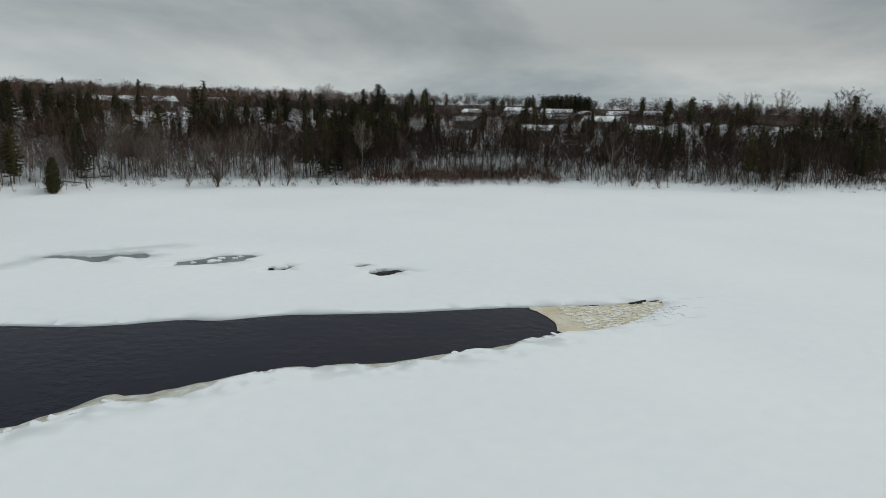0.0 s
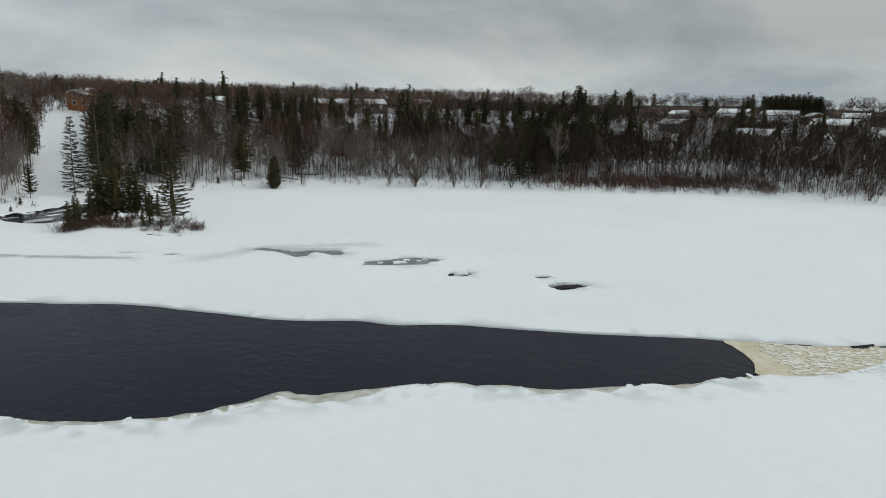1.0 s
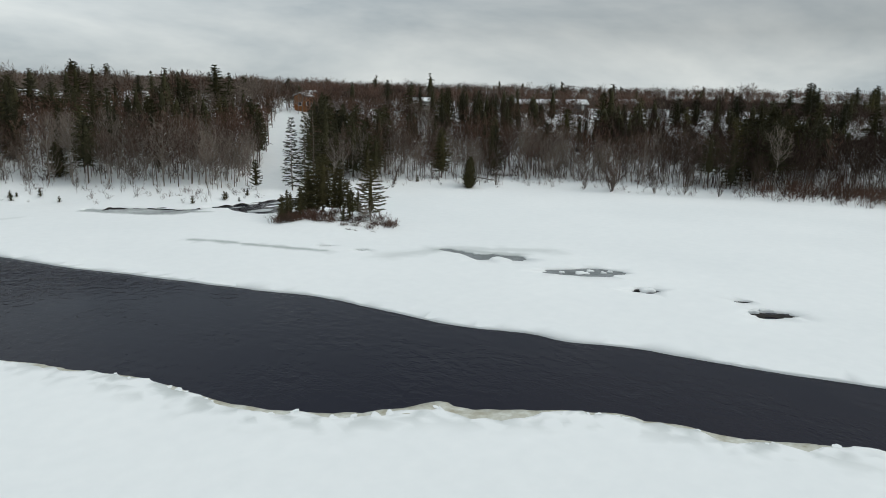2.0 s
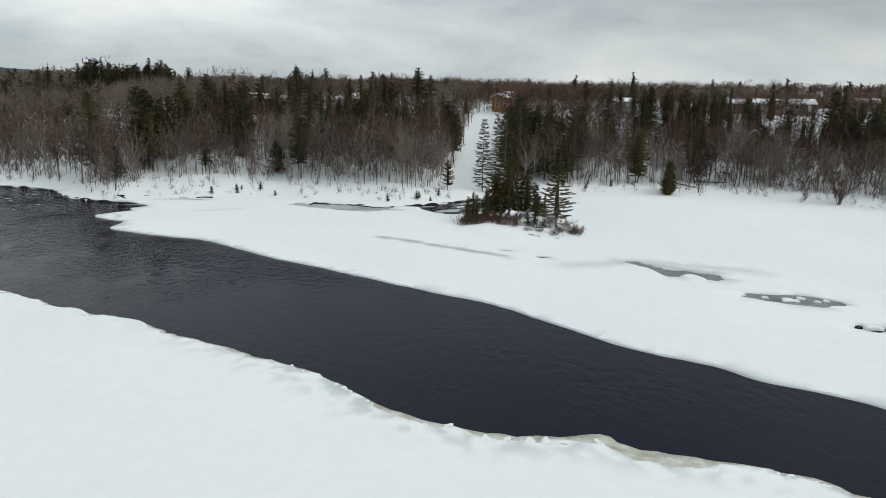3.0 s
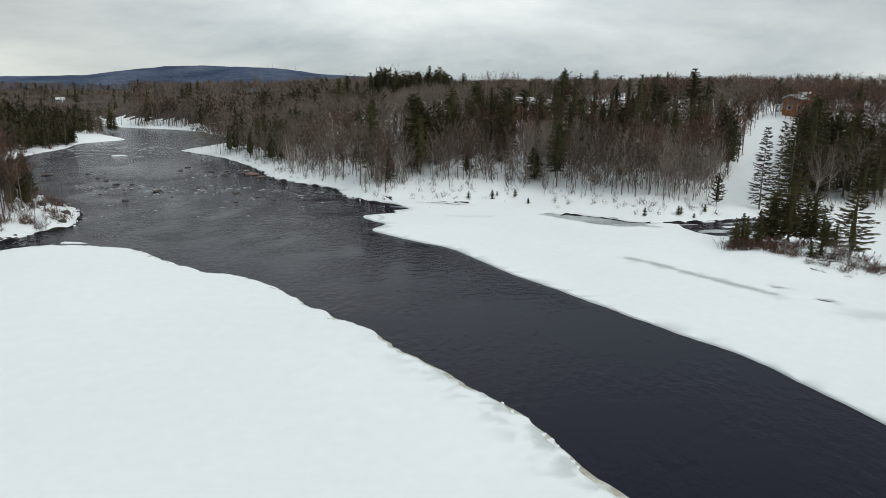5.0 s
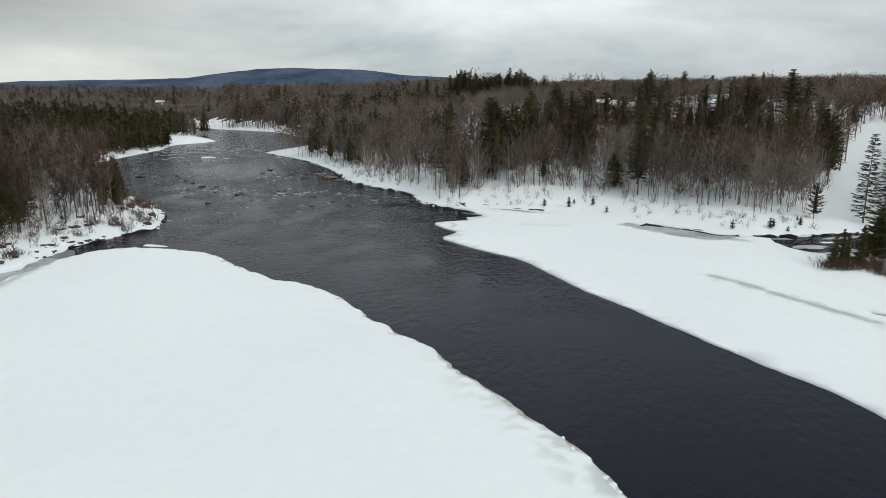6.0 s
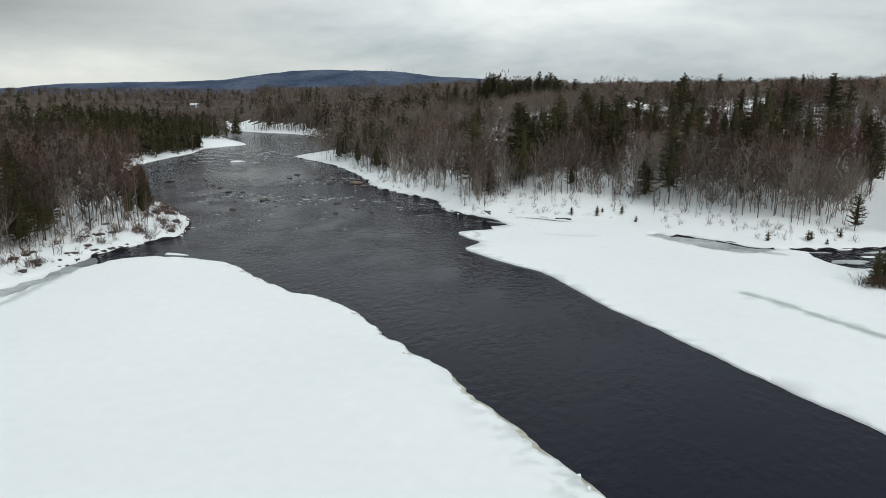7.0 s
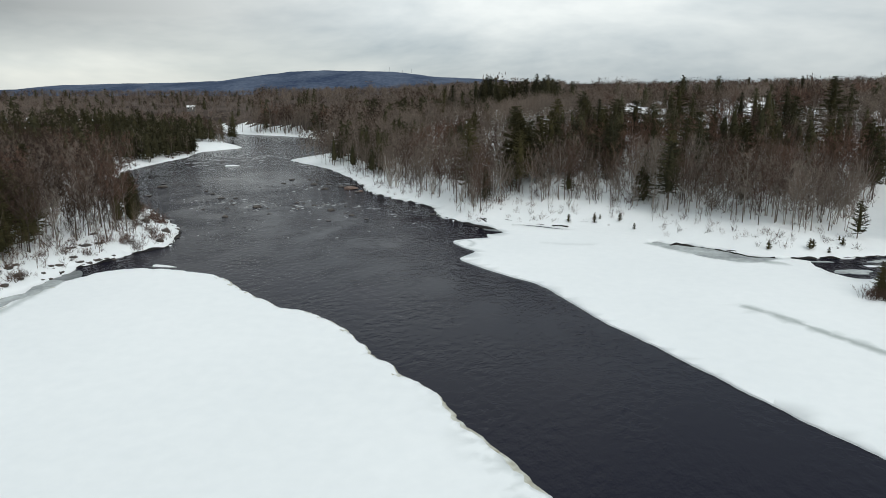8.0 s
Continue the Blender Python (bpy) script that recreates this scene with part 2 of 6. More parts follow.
# ---------------------------------------------------------------- mesh helpers
def mesh_from(name, verts, tris, mat, smooth=False):
    """A mesh from arrays of vertices and triangles."""
    verts, tris = np.asarray(verts, np.float32), np.asarray(tris, np.int32)
    me = bpy.data.meshes.new(name)
    me.vertices.add(len(verts))
    me.vertices.foreach_set("co", verts.ravel())
    me.loops.add(tris.size)
    me.loops.foreach_set("vertex_index", tris.ravel())
    me.polygons.add(len(tris))
    me.polygons.foreach_set("loop_start", np.arange(0, tris.size, 3, dtype=np.int32))
    if smooth:
        me.polygons.foreach_set("use_smooth", np.ones(len(tris), dtype=bool))
    me.materials.append(mat)
    me.update(calc_edges=True)
    return me


def part(name, bm, mat, parent=None, label=""):
    """Links a bmesh, or a mesh, as one object under a thing or a part."""
    if isinstance(bm, bpy.types.Mesh):
        me = bm
    else:
        me = bpy.data.meshes.new(name)
        bm.to_mesh(me)
        bm.free()
        me.materials.append(mat)
    ob = new(name, me)
    ob.parent = parent
    return tagged(ob, label)


def curve_points(control, step, closed=False, jitter=0.0, size=3.0, seed=0.0):
    """A smooth line through control points, resampled, with an uneven edge."""
    p = np.array(control, float)
    n = len(p)
    out = []
    for i in range(n if closed else n - 1):
        if closed:
            a, b, c, d = p[i - 1], p[i], p[(i + 1) % n], p[(i + 2) % n]
        else:
            a, b, c, d = p[max(i - 1, 0)], p[i], p[i + 1], p[min(i + 2, n - 1)]
        k = max(2, int(np.linalg.norm(c - b) / step))
        for j in range(k):
            t = j / k
            q = 0.5 * (2 * b + (c - a) * t + (2 * a - 5 * b + 4 * c - d) * t * t + (3 * b - a - 3 * c + d) * t ** 3)
            out.append(q)
    if not closed:
        out.append(p[-1])
    out = np.array(out)
    if jitter:
        for q in out:
            v = Vector((q[0] / size, q[1] / size, seed))
            w = Vector((q[0] / size * 3.1, q[1] / size * 3.1, seed + 9))
            q[0] += jitter * (noise.noise(v) + 0.5 * noise.noise(w))
            q[1] += jitter * (noise.noise(v + Vector((31, 7, 3))) + 0.5 * noise.noise(w + Vector((5, 17, 3))))
    return out


def inside(poly, pts):
    x, y = pts[:, 0], pts[:, 1]
    res = np.zeros(len(pts), bool)
    a, b = poly, np.roll(poly, -1, 0)
    for (x0, y0), (x1, y1) in zip(a, b):
        if y0 == y1:
            continue
        c = (y0 > y) != (y1 > y)
        res ^= c & (x < (x1 - x0) * (y - y0) / (y1 - y0) + x0)
    return res


def distance(line, pts, closed=False):
    """The distance of points to a line of segments."""
    a = line if closed else line[:-1]
    b = np.roll(line, -1, 0) if closed else line[1:]
    best = np.full(len(pts), 1e9)
    for p, q in zip(a, b):
        d = q - p
        l2 = d @ d
        if l2 < 1e-9:
            continue
        t = np.clip(((pts - p) @ d) / l2, 0, 1)
        best = np.minimum(best, np.hypot(*(pts - p - t[:, None] * d).T))
    return best


def smooth(v):
    v = np.clip(v, 0, 1)
    return v * v * (3 - 2 * v)


def blob(cx, cy, length, width, angle, seed, count=28, rough=0.3):
    """The outline of a hole or patch: an uneven ellipse."""
    out = []
    for i in range(count):
        a = 2 * math.pi * i / count
        r = 1 + rough * noise.noise(Vector((math.cos(a) * 1.3, math.sin(a) * 1.3, seed))) + rough * 0.5 * noise.noise(
            Vector((math.cos(a) * 4, math.sin(a) * 4, seed + 5)))
        u, v = math.cos(a) * length / 2 * r, math.sin(a) * width / 2 * r
        out.append((cx + u * math.cos(angle) - v * math.sin(angle), cy + u * math.sin(angle) + v * math.cos(angle)))
    return np.array(out)


# ---------------------------------------------------------------- the plan: shores, banks, holes
NEAR_EDGE = [(-72.6, 77), (-72.0, 85.2), (-71.8, 91.3), (-71.8, 95.9), (-72.1, 102.9), (-71.6, 106.3), (-69.2, 110.6), (-63.1, 113.1), (-50, 110.9), (-42.5, 104.4), (-32, 96.6),
             (-28, 95.6), (-21, 90.4), (-11.8, 79.5), (-4.9, 73), (-1.8, 68.2), (3.6, 61.5), (9.8, 53.8), (11.9, 49.2),
             (15.4, 42.7), (20, 38), (24, 36), (27.7, 34.7), (29.3, 32), (33, 29.2), (37.3, 25.5), (39.3, 22.2),
             (42, 17.4), (47, 11.8), (51.5, 7.4), (55.9, 3.9)]
FAR_EDGE = [(58.6, 0.8), (62.0, 1.8), (64.6, 4.6), (64.3, 7.6), (62.6, 11.2), (60, 15.8), (57.4, 20.5), (54.6, 25.6), (51.1, 32.7), (47.4, 37.7),
            (45.5, 42), (41, 48), (39.2, 53), (36.9, 59.3), (34, 66.4), (29.8, 72.2), (25.6, 78.4), (21.4, 85),
            (17.2, 91.3), (11.7, 99.3), (7.5, 107.3), (3.1, 114.2), (-2.6, 119), (-8.4, 124.8), (-11.4, 128.6),
            (-9.4, 134.5), (-12.6, 138.5), (-15, 143.2), (-8.5, 147.5)]
RIGHT_BANK = [(-10, 154), (-14, 160.6), (-22.4, 169.4), (-28, 184), (-38, 193), (-52.7, 208.6), (-62.5, 228.7),
              (-80.7, 258), (-101.6, 282), (-118.5, 300), (-120, 308), (-112, 326), (-109, 340), (-118, 370), (-134.6, 402),
              (-147, 417), (-160, 440), (-190, 468), (-222, 482), (-250, 500), (-283, 522)]
LEFT_BANK = [(-300, 528), (-276, 500), (-238, 448), (-205, 404), (-184, 380), (-173, 362), (-178, 346), (-180, 330), (-172, 306), (-168, 275), (-160, 240), (-138, 204),
             (-114.5, 180.3), (-95.6, 163), (-81.5, 149), (-73.4, 137.2), (-70.4, 128.6), (-72.8, 122.4), (-73.9, 115.2),
             (-74.8, 108.5), (-74.6, 103), (-73.9, 97.8), (-73.8, 92.9), (-74.5, 87.3), (-75.6, 78)]
BANK_FOOT = [(-9, 168), (0, 164), (13, 163), (27, 155), (39, 146), (48, 140), (60, 145), (74, 149), (104, 147.5), (114, 143.5),
             (128, 136.5), (143, 127), (151, 112), (161, 100), (172, 86), (178, 71), (190, 55), (203, 36), (208, 8),
             (217, -15), (222, -40), (240, -75), (285, -130), (400, -260)]
NEAR_BANK = [(300, -380), (80, -190), (-40, -90), (-62, 0), (-70, 45), (-72, 70)]

near_line = curve_points(NEAR_EDGE, 0.7, jitter=0.55, size=2.6, seed=1)
far_line = curve_points(FAR_EDGE, 0.9, jitter=0.3, size=5.0, seed=2)
right_line = curve_points(RIGHT_BANK, 1.1, jitter=1.5, size=4.2, seed=3)
left_line = curve_points(LEFT_BANK, 1.1, jitter=1.4, size=3.6, seed=4)
EYE_FOOT = np.array((2.0, -2.0))
near_line = EYE_FOOT + (near_line - EYE_FOOT) * 0.9875


def side_of(line):
    """The unit way to the right of a line, at each of its points."""
    d = np.gradient(line, axis=0)
    d /= np.linalg.norm(d, axis=1)[:, None] + 1e-9
    return np.stack([d[:, 1], -d[:, 0]], 1)


# the snow ends a little short of the water, on a rim of stained wet ice
rim_wide = np.array([0.12 + (0.25 + 0.95 * smooth((p[0] + 8) / 20)) * max(0.0, 0.42 + noise.noise(Vector((p[0] / 3.2, p[1] / 3.2, 4))) + 0.35 * noise.noise(Vector((p[0] / 1.1, p[1] / 1.1, 14))))
                     + 0.25 * max(0, noise.noise(Vector((p[0] / 0.9, p[1] / 0.9, 2))))
                     + 1.1 * math.exp(-((p[0] - 29) ** 2 + (p[1] - 32) ** 2) / 30) for p in near_line])
snow_near = near_line + side_of(near_line) * rim_wide[:, None]
far_line = EYE_FOOT + (far_line - EYE_FOOT) * 0.997
WATER_LOOP = np.concatenate([snow_near, far_line, right_line, left_line])
foot_line = curve_points(BANK_FOOT, 5, jitter=1.5, size=12, seed=5)
near_bank_line = curve_points(NEAR_BANK, 12)
land_right = np.concatenate([curve_points(RIGHT_BANK, 6)[::-1] + np.array((1.5, 0.5)), foot_line])
land_left = np.concatenate([near_bank_line, curve_points(LEFT_BANK, 6)[::-1]])
BASIN = np.concatenate([land_right, land_left])

# (centre x, y, length, width, heading, seed, roughness)
A1 = math.atan2(-6.9, 9.5)
POND = blob(71.3, 55.6, 12.8, 4.7, A1, 3, 36, 0.35)
HOLE = blob(73.8, 29.8, 5.8, 3.3, A1, 8, 28, 0.45)
HOLE_SMALL = blob(76.3, 34.5, 2.4, 1.3, A1, 12, 18, 0.4)
HOLE_MOUND = blob(70.3, 44.5, 3.8, 2.5, A1, 15, 22, 0.35)
SLOT = curve_points([(62.7, 78.7), (63.5, 76.6), (64.0, 73.9), (63.5, 71.4), (63.7, 69.5), (65.1, 69.0), (67.4, 69.8), (67.9, 68.4), (67.8, 66.4), (68.9, 65.4),
                     (70.8, 66.8), (70.6, 68.7), (69.3, 70.2), (68.2, 71.6), (66.8, 72.6), (65.9, 73.8), (65.3, 76.6), (64.7, 78.9)], 0.45, True, .5, 0.9, 21)
DOT_A = blob(52.3, 85.4, 2.4, 1.1, A1, 25, 14, 0.4)
DOT_B = blob(49.0, 91.3, 2.6, 0.9, A1, 27, 14, 0.4)
CREEK = curve_points([(47.2, 139.0), (51.1, 139.6), (54.2, 140.6), (57.6, 140.5), (61.8, 142.4), (65.6, 143.9), (70.0, 145.6), (72.4, 144.6), (71.0, 140.5), (66.0, 134.0), (61.0, 129.0), (58.0, 126.8),
                      (55.7, 125.8), (53.3, 126.0), (51.1, 129.6), (50.2, 133.7), (50.4, 136.9)], 0.7, True, .45, 2.2, 31)
CRACK = curve_points([(24.6, 148.4), (25.9, 149.6), (28.1, 147.2), (30.9, 148.4), (33.8, 145.8), (36.6, 144.2), (38.6, 141.4), (41.7, 139.4), (45.3, 138.8), (44.6, 137.2), (40.4, 134.2), (36.5, 134.7),
                      (33.5, 136.1), (31.4, 138.3), (29.7, 141.0), (26.8, 142.8), (24.9, 145.9)], 0.6, True, .35, 1.8, 35)
CRACK_UP = blob(1.5, 161.2, 12, 1.8, -0.35, 39, 30, 0.5)
TAIL = curve_points([(56.3, 3.2), (57.2, 3.75), (58.6, 3.95), (60.0, 4.6), (62.0, 5.8), (64.0, 7.6), (66.3, 3.2), (68.4, -0.9), (70.2, -3.7), (71.7, -5.0), (72.1, -6.7), (70.2, -6.9),
                     (66.6, -5.8), (63.4, -4.4), (60.9, -3.0), (59.0, -1.4), (57.1, 0.6)], 0.7, True, 0.22, 1.6, 6)
INLET = curve_points([(-18.6, 164.6), (-14.6, 162.9), (-11.0, 160.6), (-8.4, 157.6), (-5.9, 152.9), (-9.4, 150.4), (-12.6, 150.8), (-15.0, 152.6), (-17.2, 155.6)], 0.8, True, .3, 2.0, 42)
HOLES = [INLET, TAIL, POND, HOLE, HOLE_SMALL, HOLE_MOUND, SLOT, DOT_A, DOT_B, CREEK, CRACK, CRACK_UP]

ISLAND = (61.0, 108.5)
CLEAR_FOOT, CLEAR_TOP = np.array((69.0, 150.0)), np.array((104.0, 212.0))


# wet stains in the snow: a line and a half width
STAINS = [([(32.5, 107.1), (36.6, 102.6), (40.6, 96.3), (45.1, 90.4), (47.0, 87.8)], 1.35, 0.85),
          ([(53, 79.6), (59, 78.8), (65.1, 78.8), (70.5, 73.8), (76.2, 69.8), (78.5, 67.0)], 3.2, 0.36),
          ([(62.5, 79.0), (65.2, 76.8), (68.6, 72.6), (71.6, 69.0)], 2.6, 0.6),
          ([(3, 144.1), (7.8, 143.4), (12.7, 144.1)], 1.6, 0.22),
          ([(-14.0, 142.0), (-12.7, 144.4), (-10.6, 141.5), (-11.0, 138.3)], 0.8, 0.5),
          ([(24, 147), (31, 140), (38, 137.2), (45, 134.2)], 1.6, 0.8),
          ([(-66, 72), (-70, 92), (-71.5, 100)], 1.3, 0.6),
          ([(51, 131), (57, 129), (62, 131)], 1.2, 0.6)]


def wetness(pts):
    d = distance(near_line, pts)
    x, y = pts[:, 0], pts[:, 1]
    blotch = smooth((vnoise(x, y, 1.3, 51) + 0.8 * vnoise(x, y, 3.6, 52) + 0.05) / 0.35)
    w = 0.55 * blotch * smooth(1.0 - d / 5.0) * smooth((x + 10) / 20)
    for line, wide, most in STAINS:
        d = distance(curve_points(line, 1.0), pts)
        n = vnoise(pts[:, 0], pts[:, 1], 2.2, 17)
        w = np.maximum(w, most * smooth(1.0 - d / (wide * (1.0 + 0.75 * n).clip(0.3, 3))))
    return w


def vnoise(x, y, size, seed=0.0):
    return np.array([noise.noise(Vector((a / size, b / size, seed))) for a, b in zip(x, y)])


def height(pts, fine=True):
    """The height of the snow: level ice in the basin, banks and a wooded plateau round it."""
    pts = np.asarray(pts, float).reshape(-1, 2)
    x, y = pts[:, 0], pts[:, 1]
    ice = inside(BASIN, pts)
    dr, dl = distance(land_right, pts), distance(land_left, pts)
    s = np.where(ice, 0, np.minimum(dr, dl))
    left = dl < dr
    town = smooth((x - 165) / 60) * smooth((150 - y) / 60) * smooth((y + 25) / 30)
    plateau = np.where(left, 13.5, 19.5 - 2.5 * town)
    run = np.where(left, 80.0, 82.0)
    h = 1.2 * smooth(s / 5) + plateau * smooth(s / run) + (0.032 + 0.010 * town) * np.clip(s - 80, 0, 420)
    h += (1.8 * vnoise(x, y, 55, 2) + 0.7 * vnoise(x, y, 17, 3)) * smooth(s / 40)
    if fine:
        h += 0.22 * vnoise(x, y, 3.5, 4) * smooth(s / 4)
    # the island is a low mound in the ice
    u, v = (x - ISLAND[0]) * 0.8 + (y - ISLAND[1]) * -0.6, (x - ISLAND[0]) * 0.6 + (y - ISLAND[1]) * 0.8
    r = np.hypot(u / 11.5, v / 15.0)
    mound = smooth((1.0 - r) / 0.45) * (0.9 + 0.35 * vnoise(x, y, 3.0, 6))
    h = np.where(ice, h + mound, h)
    ice_swell = 0.05 * vnoise(x, y, 14, 8) + 0.02 * vnoise(x, y, 3, 9)
    if fine:
        edge = distance(near_line, pts)
        ice_swell = ice_swell + np.where(edge < 5, (0.11 * vnoise(x, y, 1.5, 41) + 0.06 * vnoise(x, y, 0.6, 42)) * smooth(1 - edge / 5), 0)
    return h + np.where(ice, ice_swell, 0)


def ground_height(x, y):
    return float(height([(x, y)], False)[0])


def build_ground():
    from mathutils.geometry import delaunay_2d_cdt
    loops = [WATER_LOOP] + HOLES
    verts, edges = [], []
    for lp in loops:
        k = len(verts)
        verts += [Vector(p) for p in lp]
        edges += [(k + i, k + (i + 1) % len(lp)) for i in range(len(lp))]
    k = len(verts)
    far = 4700.0
    verts += [Vector(p) for p in ((-far, -far), (far, -far), (far, far), (-far, far))]
    edges += [(k, k + 1), (k + 1, k + 2), (k + 2, k + 3), (k + 3, k)]
    rng = np.random.default_rng(5)

    def scatter(x0, x1, y0, y1, step, hole=None):
        gx, gy = np.meshgrid(np.arange(x0, x1, step), np.arange(y0, y1, step))
        p = np.stack([gx.ravel(), gy.ravel()], 1) + rng.uniform(-0.4, 0.4, (gx.size, 2)) * step
        if hole:
            a, b, c, d = hole
            p = p[~((p[:, 0] > a) & (p[:, 0] < b) & (p[:, 1] > c) & (p[:, 1] < d))]
        return p

    inner = (-130, 240, -30, 260)
    mid = (-480, 520, -260, 700)
    pts = np.concatenate([
        scatter(*inner, 2.6), scatter(*mid, 11, inner), scatter(-2000, 2000, -2000, 2400, 90, mid),
        scatter(-4600, 4600, -4600, 4600, 420, (-2000, 2000, -2000, 2400)),
        *[curve_points(l, 0.7)[:, None, :].repeat(9, 1).reshape(-1, 2) + rng.uniform(-1.5 * w, 1.5 * w, (9 * len(curve_points(l, 0.7)), 2)) for l, w, _ in STAINS],
        # finer points beside the open channel
        near_line.repeat(14, 0) + side_of(near_line).repeat(14, 0) * rng.uniform(0.3, 5.0, (14 * len(near_line), 1)) + rng.uniform(-.4, .4, (14 * len(near_line), 2)), far_line[::2] + rng.uniform(-1.2, 1.2, far_line[::2].shape)])
    keep = ~inside(WATER_LOOP, pts)
    for h in HOLES:
        keep &= ~inside(h, pts)
    verts += [Vector(p) for p in pts[keep]]
    co, _, faces, _, _, _ = delaunay_2d_cdt(verts, edges, [], 0, 1e-4)
    co = np.array([tuple(c) for c in co])
    faces = np.array([f for f in faces if len(f) == 3])
    mids = co[faces].mean(1)
    keep = ~inside(WATER_LOOP, mids)
    for h in HOLES:
        keep &= ~inside(h, mids)
    faces = faces[keep]
    z = height(co)
    v3 = np.column_stack([co, z])
    # an edge of ice round the open water
    e = np.concatenate([faces[:, [0, 1]], faces[:, [1, 2]], faces[:, [2, 0]]])
    back = {(b, a) for a, b in e.tolist()}
    rim = [(a, b) for a, b in e.tolist() if (a, b) not in back]
    rim = [(a, b) for a, b in rim if abs(co[a][0]) < 4000 and abs(co[a][1]) < 4000]
    low_id, extra = {}, []
    for a, b in rim:
        for i in (a, b):
            if i not in low_id:
                low_id[i] = len(v3) + len(extra)
                extra.append((co[i][0], co[i][1], -0.75))
    sk = []
    for a, b in rim:
        sk += [(b, a, low_id[a]), (b, low_id[a], low_id[b])]
    v3 = np.concatenate([v3, np.array(extra)])
    faces = np.concatenate([faces, np.array(sk)])
    me = mesh_from("ground", v3, faces, SNOW, True)
    wet = me.color_attributes.new("wet", "FLOAT_COLOR", "POINT")
    w = np.concatenate([wetness(co), np.zeros(len(extra))])
    wet.data.foreach_set("color", np.column_stack([w, w, w, np.ones(len(w))]).astype(np.float32).ravel())
    # land far beyond the first crests is one brown wood
    me.materials.append(FAR_WOODS)
    mid = v3[faces].mean(1)
    wooded = (np.hypot(mid[:, 0], mid[:, 1]) > np.where(mid[:, 0] > 280, 370, 480)) & (np.minimum(distance(land_right, mid[:, :2]), distance(land_left, mid[:, :2])) > 24) & ~inside(BASIN, mid[:, :2])
    me.polygons.foreach_set("material_index", wooded.astype(np.int32))
    return tagged(new("ground", me), "snow-covered river ice and wooded snowy banks", "ground", kind="structure")


ground = build_ground()


def flat_sheet(name, outline, z, mat, label="", category="", kind="", parent=None, thick=0.06):
    """A thin sheet with an outline and a real edge."""
    bm = bmesh.new()
    f = bm.faces.new([bm.verts.new((p[0], p[1], z)) for p in outline])
    if f.normal.z < 0:
        f.normal_flip()
    got = bmesh.ops.extrude_face_region(bm, geom=[f])
    bmesh.ops.translate(bm, vec=(0, 0, -thick), verts=[v for v in got["geom"] if isinstance(v, bmesh.types.BMVert)])
    bmesh.ops.recalc_face_normals(bm, faces=bm.faces)
    bmesh.ops.triangulate(bm, faces=bm.faces)
    return tagged(part(name, bm, mat, parent), label, category, kind=kind)


WATER_Z = -0.2


def build_water():
    xs, ys = np.arange(-480, 260, 10.0), np.arange(-40, 660, 10.0)
    gx, gy = np.meshgrid(xs, ys)
    # the river falls gently through the rapids
    z = WATER_Z + 0.0 * gx + 0.25 * smooth((gy - 150) / 150)
    v = np.stack([gx.ravel(), gy.ravel(), z.ravel()], 1)
    n, m = gx.shape
    idx = np.arange(n * m).reshape(n, m)
    a, b, c, d = idx[:-1, :-1].ravel(), idx[:-1, 1:].ravel(), idx[1:, 1:].ravel(), idx[1:, :-1].ravel()
    tri = np.concatenate([np.stack([a, b, c], 1), np.stack([a, c, d], 1)])
    mid = v[tri].mean(1)[:, :2]
    near = inside(BASIN, mid) | (np.minimum(distance(land_right, mid), distance(land_left, mid)) < 12)
    return tagged(new("water", mesh_from("water", v, tri[near], WATER, True)), "dark open river water with ripples", "water", kind="structure")


build_water()


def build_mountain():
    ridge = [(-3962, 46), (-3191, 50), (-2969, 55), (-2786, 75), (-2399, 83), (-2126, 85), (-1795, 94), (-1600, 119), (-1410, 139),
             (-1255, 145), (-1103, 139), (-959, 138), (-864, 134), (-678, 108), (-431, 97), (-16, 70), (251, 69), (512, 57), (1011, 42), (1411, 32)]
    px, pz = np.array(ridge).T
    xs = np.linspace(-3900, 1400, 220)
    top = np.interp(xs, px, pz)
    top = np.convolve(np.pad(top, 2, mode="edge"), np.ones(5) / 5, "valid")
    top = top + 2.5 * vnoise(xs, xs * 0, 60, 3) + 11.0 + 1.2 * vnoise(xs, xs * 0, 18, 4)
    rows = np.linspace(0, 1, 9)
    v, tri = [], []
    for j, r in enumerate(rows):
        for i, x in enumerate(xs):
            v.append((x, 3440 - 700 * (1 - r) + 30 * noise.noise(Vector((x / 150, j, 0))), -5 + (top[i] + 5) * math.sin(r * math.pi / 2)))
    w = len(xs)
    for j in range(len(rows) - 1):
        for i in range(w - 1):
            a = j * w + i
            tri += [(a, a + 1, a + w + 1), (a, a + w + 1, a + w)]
    return tagged(new("mountain", mesh_from("mountain", v, tri, MOUNTAIN, True)), "low wooded mountain far upstream, blue-grey haze painted into its colour", "mountain", kind="structure")


build_mountain()


